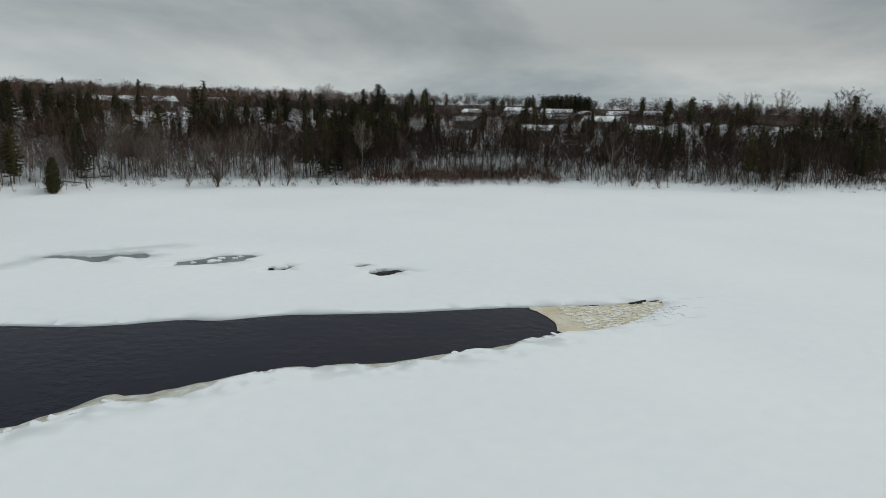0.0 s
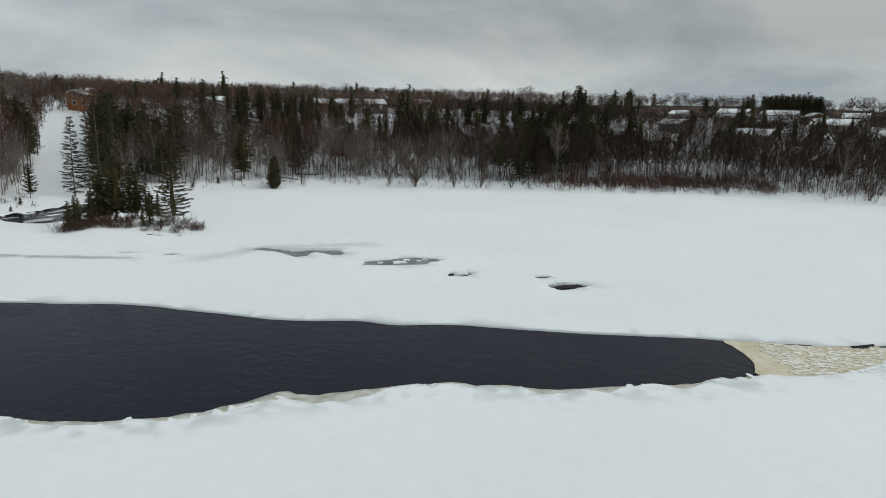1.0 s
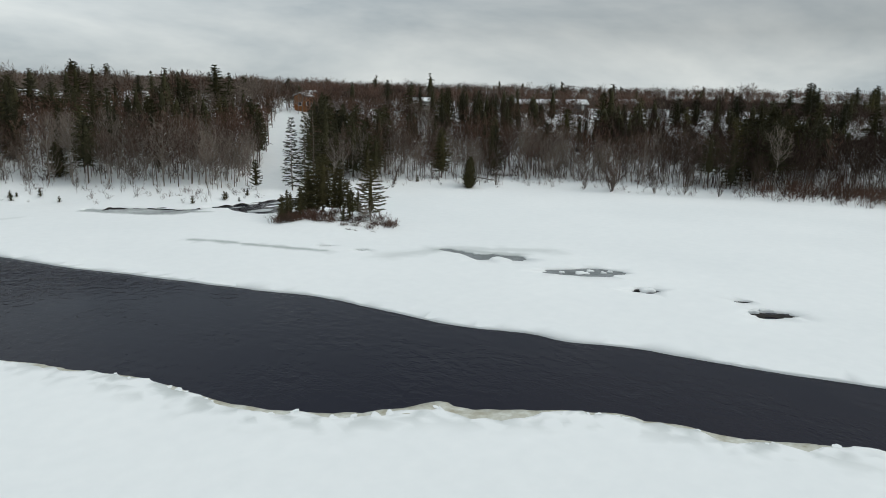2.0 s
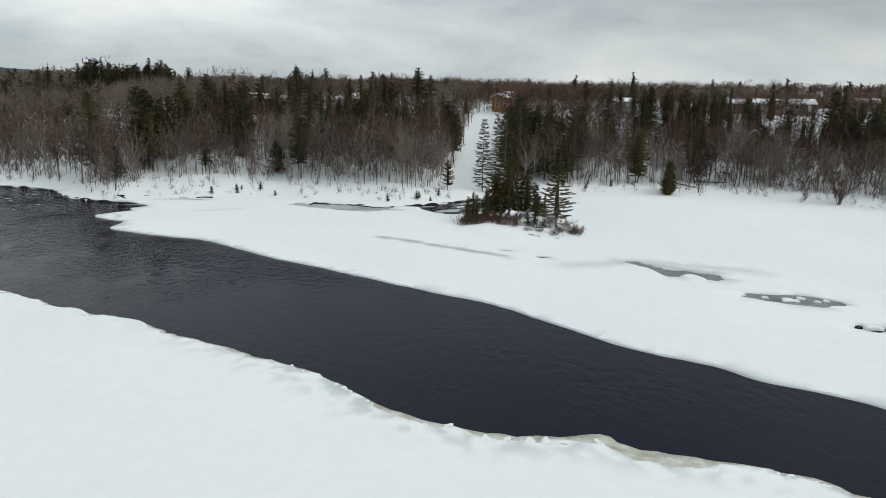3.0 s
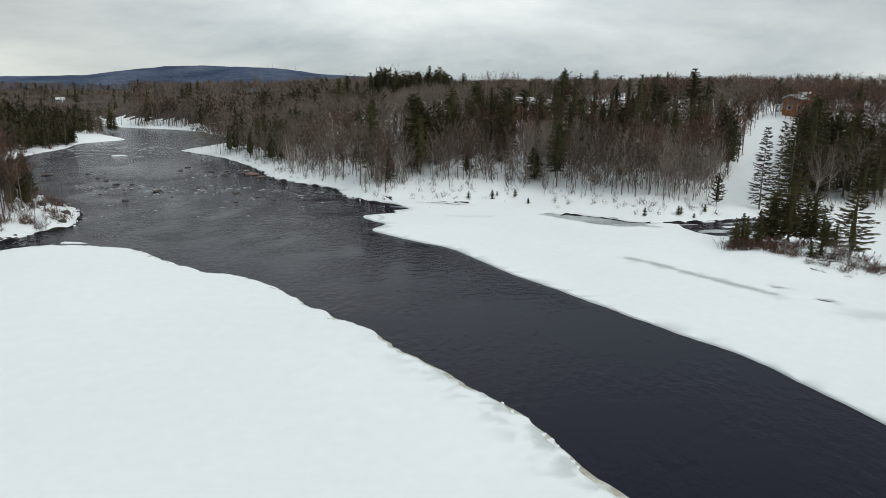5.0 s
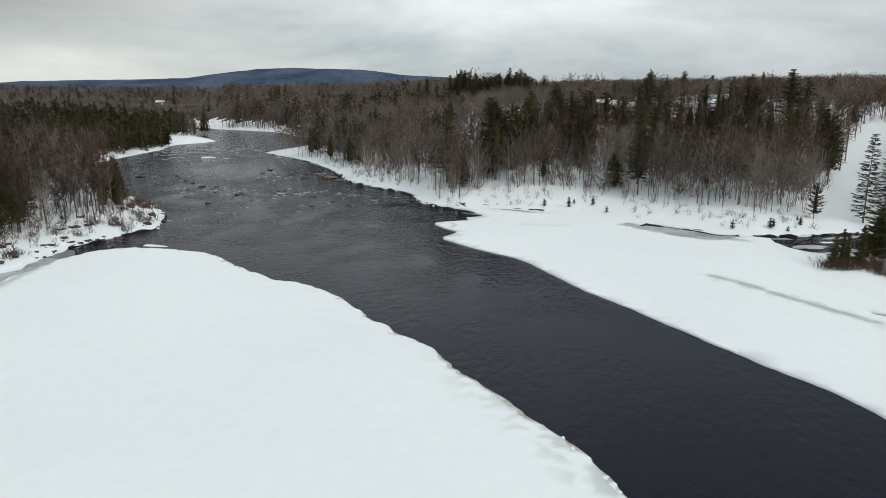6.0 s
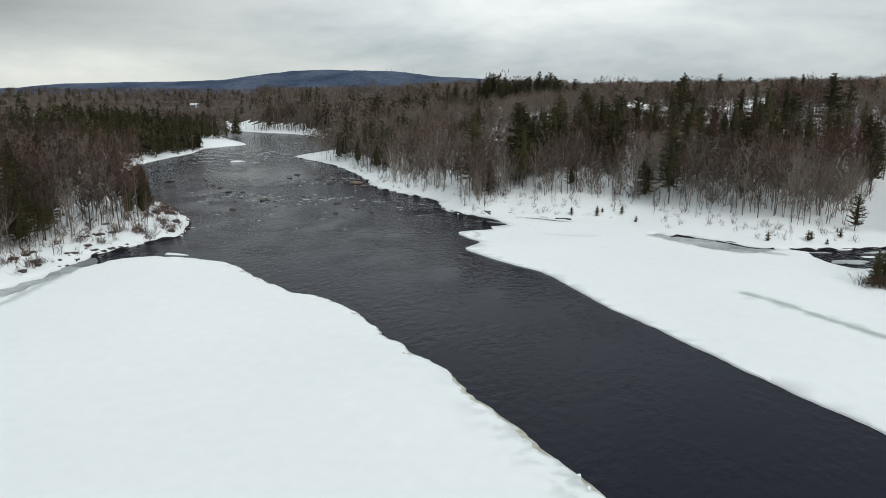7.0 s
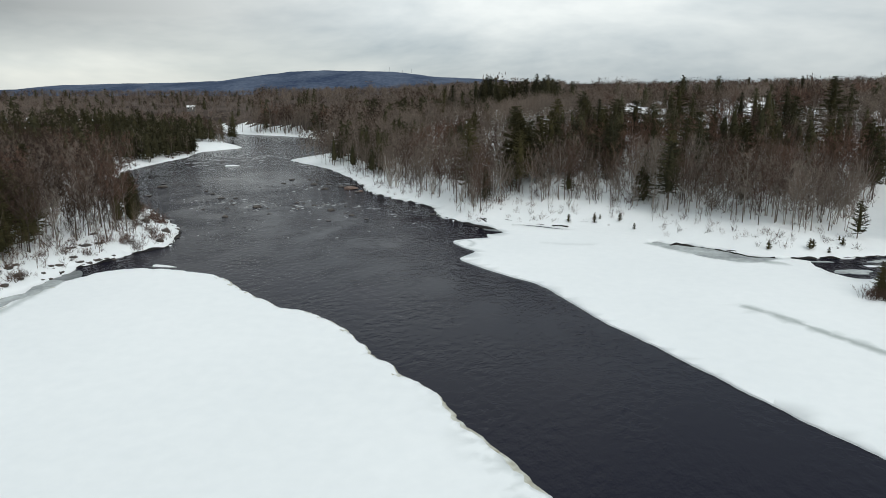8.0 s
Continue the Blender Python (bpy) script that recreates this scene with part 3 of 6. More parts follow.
# ---------------------------------------------------------------- trees
class Tris:
    """Collects vertices and triangles of one part."""

    def __init__(self):
        self.v, self.f = [], []

    def tube(self, pts, radii, sides=4):
        """A tapered branch through points; the last radius 0 closes it to a tip."""
        k = len(self.v)
        pts = [Vector(p) for p in pts]
        for i, (p, r) in enumerate(zip(pts, radii)):
            d = (pts[min(i + 1, len(pts) - 1)] - pts[max(i - 1, 0)]).normalized()
            side = d.cross(Vector((0.31, 0.77, 0.1))).normalized()
            up = d.cross(side)
            for j in range(sides):
                a = 2 * math.pi * j / sides
                self.v.append(tuple(p + side * (math.cos(a) * r) + up * (math.sin(a) * r)))
        for i in range(len(pts) - 1):
            for j in range(sides):
                a, b = k + i * sides + j, k + i * sides + (j + 1) % sides
                self.f += [(a, b, b + sides), (a, b + sides, a + sides)]

    def spike(self, p, q, r):
        """A twig: a slim three-sided pyramid."""
        k = len(self.v)
        d = (q - p).normalized()
        side = d.cross(Vector((0.2, 0.5, 0.83))).normalized() * r
        up = d.cross(side)
        self.v += [tuple(p + side), tuple(p - side * 0.5 + up * 0.87), tuple(p - side * 0.5 - up * 0.87), tuple(q)]
        self.f += [(k, k + 1, k + 3), (k + 1, k + 2, k + 3), (k + 2, k, k + 3)]

    def sliver(self, p, q, r, turn):
        """A far twig: one slim tapering blade."""
        k = len(self.v)
        d = (q - p).normalized()
        side = d.cross(Vector((math.cos(turn), math.sin(turn), 0.4))).normalized() * r
        self.v += [tuple(p + side), tuple(p - side), tuple(q)]
        self.f.append((k, k + 1, k + 2))

    def arrays(self):
        return np.array(self.v, np.float32).reshape(-1, 3), np.array(self.f, np.int32).reshape(-1, 3)


def unit_dir(az, el):
    return Vector((math.cos(az) * math.cos(el), math.sin(az) * math.cos(el), math.sin(el)))


def bare_tree(seed, tall, limbs, twigs, spread=0.2, clear=0.3, fine=0.04, stems=1, sub=0, plain=False, stout=1.0, top=0.6):
    """A leafless broadleaf tree: trunk, limbs that rise to a rounded crown, and fans of twigs."""
    r = random.Random(seed)
    trunk, crown = Tris(), Tris()
    up = Vector((0, 0, 1))
    for st in range(stems):
        lean = Vector((r.uniform(-1, 1), r.uniform(-1, 1), 0)) * (0.03 if stems == 1 else 0.20) * tall
        base = Vector((r.uniform(-.3, .3), r.uniform(-.3, .3), -0.5)) if stems > 1 else Vector((0, 0, -0.5))
        h = tall * (1 if st == 0 else r.uniform(0.7, 0.95))
        r0 = (0.0070 * h + 0.03) * (1 if stems == 1 else 0.8) * stout
        bend = [Vector((r.uniform(-1, 1), r.uniform(-1, 1), 0)) * 0.013 * h for _ in range(5)]
        spine = [base + (up * h + lean) * f + bend[i] * (1 if i else 0) for i, f in enumerate((0, .2, .4, .6, .78))]
        if plain:
            trunk.tube(spine[::2], [r0 * 1.15, r0 * .6, 0.015], 3)
        else:
            trunk.tube(spine, [r0 * 1.2, r0 * .85, r0 * .65, r0 * .36, 0.012], 5)

        def on(z):
            f = min(max(z / (0.78 * h), 0.0), 0.999) * 4
            i = int(f)
            return spine[i].lerp(spine[i + 1], f - i)
        n = max(4, limbs // stems)
        az = r.uniform(0, 6.28)
        for k in range(n):
            u = (k + r.random()) / n
            az += 2.4 + r.uniform(-.5, .5)
            # the tip lies on an uneven rounded crown, the foot lower on the trunk
            tip = (clear + (1 - clear) * (0.12 + 0.88 * u)) * h
            q_ = max(0.05, 1 - ((u - 0.42) / top) ** 2)
            rad = spread * h * math.sqrt(q_) * r.uniform(0.55, 1.15)
            foot = max(clear * h * r.uniform(0.75, 1.0), tip - rad * r.uniform(1.0, 1.9) - 0.05 * h)
            p = on(foot)
            c = on(tip)
            q = Vector((c.x + math.cos(az) * rad, c.y + math.sin(az) * rad, tip))
            ln = (q - p).length
            m = p.lerp(q, 0.5) + Vector((math.cos(az), math.sin(az), -0.3)) * 0.10 * ln
            rb = r0 * (1.05 - foot / h) * 0.38 + 0.012
            if plain:
                trunk.sliver(p, q, rb * 1.4, r.uniform(0, 3.14))
            else:
                trunk.tube([p, m, q], [rb, rb * 0.6, 0.008], 3)
            way = (q - m).normalized()
            for j in range(twigs):
                g = r.uniform(0.15, 1.0)
                a = p.lerp(m, g / 0.5) if g < 0.5 else m.lerp(q, (g - 0.5) / 0.5)
                d = (way * 0.60 + up * r.uniform(-0.1, 0.5) + unit_dir(r.uniform(0, 6.28), r.uniform(-.6, .6)) * 0.85).normalized()
                tl = h * r.uniform(0.04, 0.10)
                e = a + d * tl
                crown.sliver(a, e, fine, r.uniform(0, 3.14))
                for _ in range(sub):
                    f = a.lerp(e, r.uniform(.2, .85))
                    w = (d + up * 0.2 + unit_dir(r.uniform(0, 6.28), r.uniform(-.6, .6)) * 0.8).normalized()
                    crown.sliver(f, f + w * tl * r.uniform(.4, .75), fine * 0.75, r.uniform(0, 3.14))
    return trunk.arrays(), crown.arrays()


def hazy_tree(seed, tall, twigs, spread=0.28, clear=0.35, fine=0.05, stout=1.0):
    """A leafless tree far off: a trunk, some limbs and a rounded haze of short twigs."""
    r = random.Random(seed)
    trunk, crown = Tris(), Tris()
    r0 = (0.0065 * tall + 0.03) * stout
    lean = Vector((r.uniform(-.04, .04), r.uniform(-.04, .04), 0)) * tall
    trunk.tube([(0, 0, -0.5), lean * .5 + Vector((0, 0, tall * .4)), lean + Vector((0, 0, tall * .8))], [r0, r0 * .65, 0.02], 3)
    mid, half = (1 + clear) * 0.5, (1 - clear) * 0.5
    lobes = [(r.uniform(0, 6.28), r.uniform(-.7, .7), r.uniform(.75, 1.2)) for _ in range(5)]
    for k in range(twigs):
        az, u = r.uniform(0, 6.28), r.uniform(-1, 1)
        deep = r.random() ** 0.45
        bulge = 0.8 + 0.25 * max(math.cos(az - la) * w - abs(u - lu) for la, lu, w in lobes)
        flat = math.sqrt(1 - u * u) * (1.0 if u > 0 else 0.8 + 0.2 * (1 + u))
        out = Vector((math.cos(az) * flat * spread * tall, math.sin(az) * flat * spread * tall, u * half * tall)) * deep * bulge
        p = lean * mid + Vector((0, 0, mid * tall)) + out
        d = (out.normalized() * 0.6 + Vector((0, 0, r.uniform(0.0, 0.7))) + unit_dir(r.uniform(0, 6.28), r.uniform(-.6, .6)) * 0.7).normalized()
        crown.sliver(p, p + d * tall * r.uniform(.06, .13), fine * r.uniform(.7, 1.3), r.uniform(0, 3.14))
        if k % 12 == 0:
            trunk.sliver(lean * .6 + Vector((0, 0, max(clear * .9, mid + u * half * .8 - .22) * tall)), p, 0.011 * tall * .5, r.uniform(0, 3.14))
    return trunk.arrays(), crown.arrays()


def conifer(seed, tall, wide, whorls, boughs, sprigs, clear=0.2, point=0.7, blade=0.12, length=0.7, rise=0.0, curl=0.25, core=0.3, loose=0.5, belly=0.3, ragged=0.2):
    """A pine, spruce or cedar: a trunk, boughs in loose whorls and sprigs of needles along them."""
    r = random.Random(seed)
    trunk, crown = Tris(), Tris()
    r0 = 0.010 * tall + 0.03
    sway = Vector((r.uniform(-1, 1), r.uniform(-1, 1), 0)) * 0.015 * tall
    trunk.tube([(0, 0, -0.5), sway + Vector((0, 0, tall * 0.5)), (0, 0, tall * 0.98)], [r0, r0 * 0.6, 0.02], 5)

    def axis(f):
        return Vector((sway.x, sway.y, 0)) * (1 - abs(2 * f - 1)) + Vector((0, 0, tall * f))

    def reach_at(u):
        return wide * max(0.03, (1.0 - u)) ** point * min(1.0, (u + belly * 0.5) / belly)
    if core:
        # the dense heart of the crown
        tiers, k = 7, len(crown.v)
        for i in range(tiers):
            u = 0.03 + 0.85 * i / tiers
            for j in range(7):
                a = 0.8976 * j + i * 0.5
                q = reach_at(u) * core * r.uniform(.7, 1.2)
                c = axis(clear + (1 - clear) * u)
                crown.v.append((c.x + math.cos(a) * q, c.y + math.sin(a) * q, c.z + r.uniform(-.02, .02) * tall))
        crown.v.append((0, 0, tall * 0.95))
        for i in range(tiers - 1):
            for j in range(7):
                a, b = k + i * 7 + j, k + i * 7 + (j + 1) % 7
                crown.f += [(a, b, b + 7), (a, b + 7, a + 7)]
        for j in range(7):
            crown.f.append((k + (tiers - 1) * 7 + j, k + (tiers - 1) * 7 + (j + 1) % 7, k + tiers * 7))
    az = r.uniform(0, 6.28)
    off = Vector((r.uniform(-9, 9), r.uniform(-9, 9), 0))
    for i in range(whorls):
        for j in range(boughs):
            u = min(0.985, max(0.0, (i + 0.5 + loose * r.uniform(-1, 1)) / whorls))
            az += 6.2832 / boughs + r.uniform(-.5, .5)
            bulge = 1 + ragged * 1.6 * noise.noise(Vector((math.cos(az) * 0.9, math.sin(az) * 0.9, u * 4.5)) + off)
            ln = reach_at(u) * r.uniform(1.0 - ragged * 1.2, 1.08) * bulge + 0.08
            el = rise + 0.30 * u * u + r.uniform(-.12, .12)
            p = axis(clear + (1 - clear) * u)
            m = p + unit_dir(az, el) * ln * 0.6
            q = m + unit_dir(az, el + curl) * ln * 0.42
            trunk.sliver(p, m, 0.014 * ln + 0.014, az)
            n = max(3, round(sprigs * (0.35 + 0.65 * min(1.0, ln / (0.7 * wide)))))
            for k in range(n):
                g = 0.15 + 0.9 * (k + r.random()) / n
                a = p.lerp(m, g / 0.6) if g < 0.6 else m.lerp(q, (g - 0.6) / 0.4)
                sd = (-1 if k % 2 else 1) * r.uniform(0.2, 1.1)
                sl = length * r.uniform(0.6, 1.2) * (0.5 + 0.5 * min(1.0, ln / (0.6 * wide)))
                crown.sliver(a, a + unit_dir(az + sd, el + r.uniform(-.45, .2)) * sl, blade * r.uniform(.7, 1.25), r.uniform(0, 3.14))
    for k in range(6):
        crown.sliver(Vector((0, 0, tall * (0.88 + 0.02 * k))), Vector((r.uniform(-.15, .15), r.uniform(-.15, .15), tall * 1.01)), blade, k * 0.7)
    return trunk.arrays(), crown.arrays()


def shrub(seed, tall, stems, wide=0.5, plain=False):
    r = random.Random(seed)
    t = Tris()
    for _ in range(stems):
        az, el = r.uniform(0, 6.28), r.uniform(0.6, 1.5)
        p = Vector((r.gauss(0, wide * .6), r.gauss(0, wide * .6), -0.2))
        q = p + unit_dir(az, el) * tall * r.uniform(.4, 1.1)
        if plain:
            t.sliver(p, q, 0.026, r.uniform(0, 3.14))
        else:
            t.spike(p, q, 0.024)
        for _ in range(4):
            a = p.lerp(q, r.uniform(.25, .9))
            t.sliver(a, a + unit_dir(az + r.uniform(-1.4, 1.4), el - r.uniform(-.2, .7)) * tall * r.uniform(.2, .45), 0.022, r.uniform(0, 3.14))
    return t.arrays()


class Kind:
    """A kind of tree, kept as arrays for the far woods and as meshes for single trees."""

    def __init__(self, name, pair, bark, leaf, label, category="tree", crown="crown"):
        self.name, self.pair, self.bark, self.leaf, self.label, self.category = name, pair, bark, leaf, label, category
        self.trunk = mesh_from(name + "_trunk", *pair[0], bark)
        self.crown = mesh_from(name + "_crown", *pair[1], leaf)
        self.first = None

    def plant(self, m, group):
        if self.first is None:
            self.first = tagged(new(self.name), self.label, self.category, group)
            part("trunk", self.trunk, None, self.first)
            part("crown", self.crown, None, self.first)
            self.first.matrix_basis = m
            return self.first
        got = copy_thing(self.first, m)
        got.scale = m.to_scale()
        tagged(got, group=group)
        return got


BARE = [Kind("bare_tree", bare_tree(10 + i, tall, 22, 12, spread=sp, clear=cl + .14, fine=.030, sub=3, stems=st, stout=.85), bark, leaf, lab) for i, (tall, sp, cl, st, bark, leaf, lab) in enumerate((
    (10.8, 0.25, .28, 1, GREY_BARK, TWIG_GREY, "leafless grey-brown broadleaf tree on the snowy bank"),
    (11.8, 0.21, .32, 1, GREY_BARK, TWIG, "tall leafless brown broadleaf tree in snow"),
    (9.5, 0.32, .22, 2, GREY_BARK, TWIG_PALE, "pale leafless spreading broadleaf tree on the snowy bank"),
    (10.8, 0.22, .28, 1, BARK, TWIG_RED, "slender leafless reddish-brown tree in snow"),
    (9.0, 0.28, .22, 2, GREY_BARK, TWIG_GREY, "small pale grey leafless tree in snow"),
    (12.2, 0.18, .36, 1, GREY_BARK, TWIG_GREY, "tall slender leafless tree in snow")))]
DARK_BARE = [Kind("bare_tree", bare_tree(20 + i, tall, 22, 12, spread=sp, clear=cl + .14, fine=.030, sub=3, stems=st, stout=.9), DARK_BARK, TWIG_DARK, lab) for i, (tall, sp, cl, st, lab) in enumerate((
    (10.8, 0.25, .28, 1, "dark brown leafless tree on the wooded bank"),
    (9.0, 0.30, .20, 2, "dark many-stemmed leafless tree on the wooded bank"),
    (11.8, 0.20, .32, 1, "tall dark brown leafless tree on the wooded bank")))]
SPRUCE = [Kind("spruce_tree", conifer(30 + i, tall, wide, 24, 7, 9, clear=cl, point=.80, blade=.11, length=.66, rise=-.22, curl=.2, loose=.8, core=.34, belly=.2, ragged=.16), BARK, leaf, lab) for i, (tall, wide, cl, leaf, lab) in enumerate((
    (12.5, 3.1, .10, NEEDLE, "dark green spruce tree on the snowy slope"),
    (14.5, 3.0, .16, NEEDLE, "tall dark green spruce tree on the snowy slope"),
    (10.0, 2.7, .05, NEEDLE_OLIVE, "young olive-green spruce tree in snow")))]
SLOPE_PINE = [Kind("pine_tree", conifer(35 + i, 13.5, wide, 20, 7, 11, clear=cl, point=pt, blade=.125, length=.75, rise=-.05, curl=.2, loose=1.2, core=.32, ragged=.24), BARK, leaf, lab)
              for i, (wide, cl, pt, leaf, lab) in enumerate((
                  (3.4, .22, .60, NEEDLE_OLIVE, "olive-green pine with a soft ragged crown on the slope"),
                  (3.7, .26, .52, NEEDLE, "broad dark green pine on the snowy slope"),
                  (3.1, .16, .66, NEEDLE_OLIVE, "tall olive-green pine on the snowy slope")))]
MID_BARE = [bare_tree(80 + i, 10.8, 12, 12, spread=.19 + .025 * (i % 3), clear=.34 + .04 * (i % 3), fine=0.066, plain=True, stout=.85) for i in range(6)]
MID_SPRUCE = [conifer(90 + i, 13 - i, 3.2 + 0.3 * i, 12, 4, 6, clear=.16 - .03 * i, point=.68 - .07 * i, blade=.15, length=.9, rise=-.15, curl=.15, loose=1.0, core=.46, ragged=.18) for i in range(4)]
DEEP_BARE = [hazy_tree(85 + i, 10.6, 105, spread=.22 + .025 * i, clear=.36, fine=0.068) for i in range(5)]
FAR_BARE = [hazy_tree(50 + i, 11.0, 58, spread=.24 + .03 * i, clear=.40, fine=0.17, stout=1.7) for i in range(4)]
FAR_SPRUCE = [conifer(60 + i, 11.0, 3.1 + .3 * i, 9, 4, 5, clear=.12, point=.75, blade=.28, length=1.3, rise=-.1, curl=.05, loose=1.0, core=.5, ragged=.2) for i in range(3)]
SHRUBS = [(shrub(70 + i, 1.5 + 0.4 * i, 12, .7, True), TWIG_RED if i % 2 else TWIG) for i in range(4)]

HOUSE_SPOTS = []   # (x, y, radius) kept free of trees


def place_matrix(x, y, z, yaw, sc, sz=None):
    return Matrix.LocRotScale((x, y, z), Euler((0, 0, yaw)), (sc, sc, sz or sc))


def joined(name, items, mat, label, category="trees"):
    """Many far trees as one object. items: (arrays, x, y, z, yaw, scale)."""
    vs, fs, k = [], [], 0
    for (v, f), x, y, z, yaw, sc in items:
        c, s_ = math.cos(yaw) * sc, math.sin(yaw) * sc
        w = np.empty_like(v)
        w[:, 0] = v[:, 0] * c - v[:, 1] * s_ + x
        w[:, 1] = v[:, 0] * s_ + v[:, 1] * c + y
        w[:, 2] = v[:, 2] * sc + z
        vs.append(w)
        fs.append(f + k)
        k += len(v)
    if not vs:
        return None
    me = mesh_from(name, np.concatenate(vs), np.concatenate(fs), mat)
    return tagged(new(name, me), label, category, kind="stuff")


def scatter_points(rng, x0, x1, y0, y1, spacing):
    gx, gy = np.meshgrid(np.arange(x0, x1, spacing), np.arange(y0, y1, spacing))
    p = np.stack([gx.ravel(), gy.ravel()], 1)
    return p + rng.uniform(-0.48, 0.48, p.shape) * spacing


def seen_over(p, tall):
    """Which trees rise above the nearer canopy, looked at from over the ice. Those behind the crests are left out."""
    step = 9.0
    x0, y0 = -760.0, -320.0
    gx, gy = np.meshgrid(np.arange(x0, 620, step), np.arange(y0, 1060, step))
    g = np.stack([gx.ravel(), gy.ravel()], 1)
    canopy = height(g, False) + np.where(inside(BASIN, g) | (np.minimum(distance(land_right, g), distance(land_left, g)) < 10), 0, 8.0)
    canopy = canopy.reshape(gx.shape)
    eye = np.array((2.0, 2.0, 28.0))
    top = height(p, False) + tall
    ok = np.ones(len(p), bool)
    for f in np.linspace(0.3, 0.97, 30):
        q = eye[:2] + (p - eye[:2]) * f
        z = eye[2] + (top - eye[2]) * f
        i = np.clip(((q[:, 0] - x0) / step).round().astype(int), 0, gx.shape[1] - 1)
        k = np.clip(((q[:, 1] - y0) / step).round().astype(int), 0, gx.shape[0] - 1)
        ok &= canopy[k, i] < z - 0.5
    return ok


def plan_woods():
    """Where trees stand: positions with distance from the bank, and how many of them are conifers."""
    rng = np.random.default_rng(11)
    near = np.concatenate([scatter_points(rng, -250, 330, -140, 500, 3.15), scatter_points(rng, 128, 310, -140, 150, 4.3), scatter_points(rng, 0, 76, 152, 240, 4.0), scatter_points(rng, 76, 150, 160, 245, 4.4), scatter_points(rng, 330, 440, -150, 260, 6.5)])
    far = scatter_points(rng, -740, 600, -300, 1040, 10.5)
    far = far[~((far[:, 0] > 330) & (far[:, 0] < 440) & (far[:, 1] > -150) & (far[:, 1] < 260))]
    far = far[~((far[:, 0] > -250) & (far[:, 0] < 330) & (far[:, 1] > -140) & (far[:, 1] < 500))]
    out = []
    for pts, lod in ((near, 0), (far, 1)):
        pts = pts[~inside(BASIN, pts)]
        dr, dl = distance(land_right, pts), distance(land_left, pts)
        s, left = np.minimum(dr, dl), dl < dr
        upstream = (~left) & (pts[:, 0] < -8)
        spit = np.exp(-(np.hypot(pts[:, 0] + 182, pts[:, 1] - 362) / 24) ** 4)
        scrub = smooth((pts[:, 0] - 160) / 14) * smooth((84 - pts[:, 1]) / 12) * smooth((pts[:, 1] - 22) / 14)
        lead = np.where(left, 1.5 + 7 * (pts[:, 1] < 190) + 22 * spit, np.where(upstream, np.where(pts[:, 1] > 385, 4.5, np.where(pts[:, 1] > 240, 3.0, 4.2)), np.where(pts[:, 0] < 76, 14.0 - 4.0 * smooth((pts[:, 0] - 40) / 15), np.where(pts[:, 0] < 120, 6.5, 8.5 + 6 * scrub)))) + 2.5 * vnoise(pts[:, 0], pts[:, 1], 14, 21)
        ok = s > lead
        bearing = np.degrees(np.arctan2(pts[:, 0], pts[:, 1]))
        ok &= (bearing > -46) & (bearing < 118)
        # the cut strip that runs up the slope to the house
        d = CLEAR_TOP - CLEAR_FOOT
        t = np.clip(((pts - CLEAR_FOOT) @ d) / (d @ d), -0.1, 1.0)
        off = np.hypot(*(pts - CLEAR_FOOT - t[:, None] * d).T)
        ok &= off > 8.2 - 3.2 * t
        for hx, hy, hr in HOUSE_SPOTS:
            ok &= np.hypot(pts[:, 0] - hx, pts[:, 1] - hy) > hr
        # gaps below the houses on the crest
        for hx, hy, hz, _, _, _, _ in TOWN:
            if hx < 130 and 200 < hy < 400:
                h2 = np.array((hx, hy))
                gap = -26.0 * h2 / np.hypot(hx, hy)
                g = np.clip(((pts - h2) @ gap) / (gap @ gap), 0, 1)
                ok &= np.hypot(*(pts - h2 - g[:, None] * gap).T) > 4.5
        # the streets of the town are open, and so is the field below the white house
        town = smooth((pts[:, 0] - 226) / 20) * smooth((85 - pts[:, 1]) / 25) * smooth((pts[:, 1] + 22) / 20)
        field = np.exp(-(np.hypot((pts[:, 0] - 145) / 8, (pts[:, 1] - 192) / 12)) ** 2)
        ok &= rng.random(len(pts)) > np.maximum(0.2 * town, 0.8 * field)
        # thinner right at the shore
        ok &= (rng.random(len(pts)) < (0.8 + 0.2 * smooth((s - lead) / 10)) * np.where(left & (pts[:, 1] < 190) & (s < 24), 0.6, 1.0))
        ok &= rng.random(len(pts)) < (1.0 + 0.8 * vnoise(pts[:, 0], pts[:, 1], 8.5, 71)).clip(0.62, 1)
        pts, s, left = pts[ok], s[ok], left[ok]
        ok = seen_over(pts, 10.5) & ((rng.random(len(pts)) < np.where(s < 55, 1.0, np.where(s < 95, 1.0, 0.3)) * np.where(np.hypot(*pts.T) < 300, 1.0, 0.7)) | (lod == 1))
        p, s, left = pts[ok], s[ok], left[ok]
        mix = 0.05 + 0.5 * vnoise(p[:, 0], p[:, 1], 26, 5) + 0.08 * smooth((s - 18) / 16) * smooth((70 - s) / 30) - 0.06 * (p[:, 0] < 10) * ~left - 0.06 * left + 0.8 * left * np.exp(-(np.hypot((p[:, 0] + 205) / 42, (p[:, 1] - 305) / 66)) ** 6)
        mix += 0.4 * np.exp(-(np.hypot((p[:, 0] - 96) / 15, (p[:, 1] - 172) / 20)) ** 4)
        mix += 0.5 * np.exp(-(np.hypot((p[:, 0] - 228) / 26, (p[:, 1] - 100) / 24)) ** 4) + 0.45 * np.exp(-(np.hypot((p[:, 0] - 288) / 30, (p[:, 1] + 78) / 26)) ** 4)
        mix += np.where(left & (p[:, 1] < 175), -0.22, 0.0)
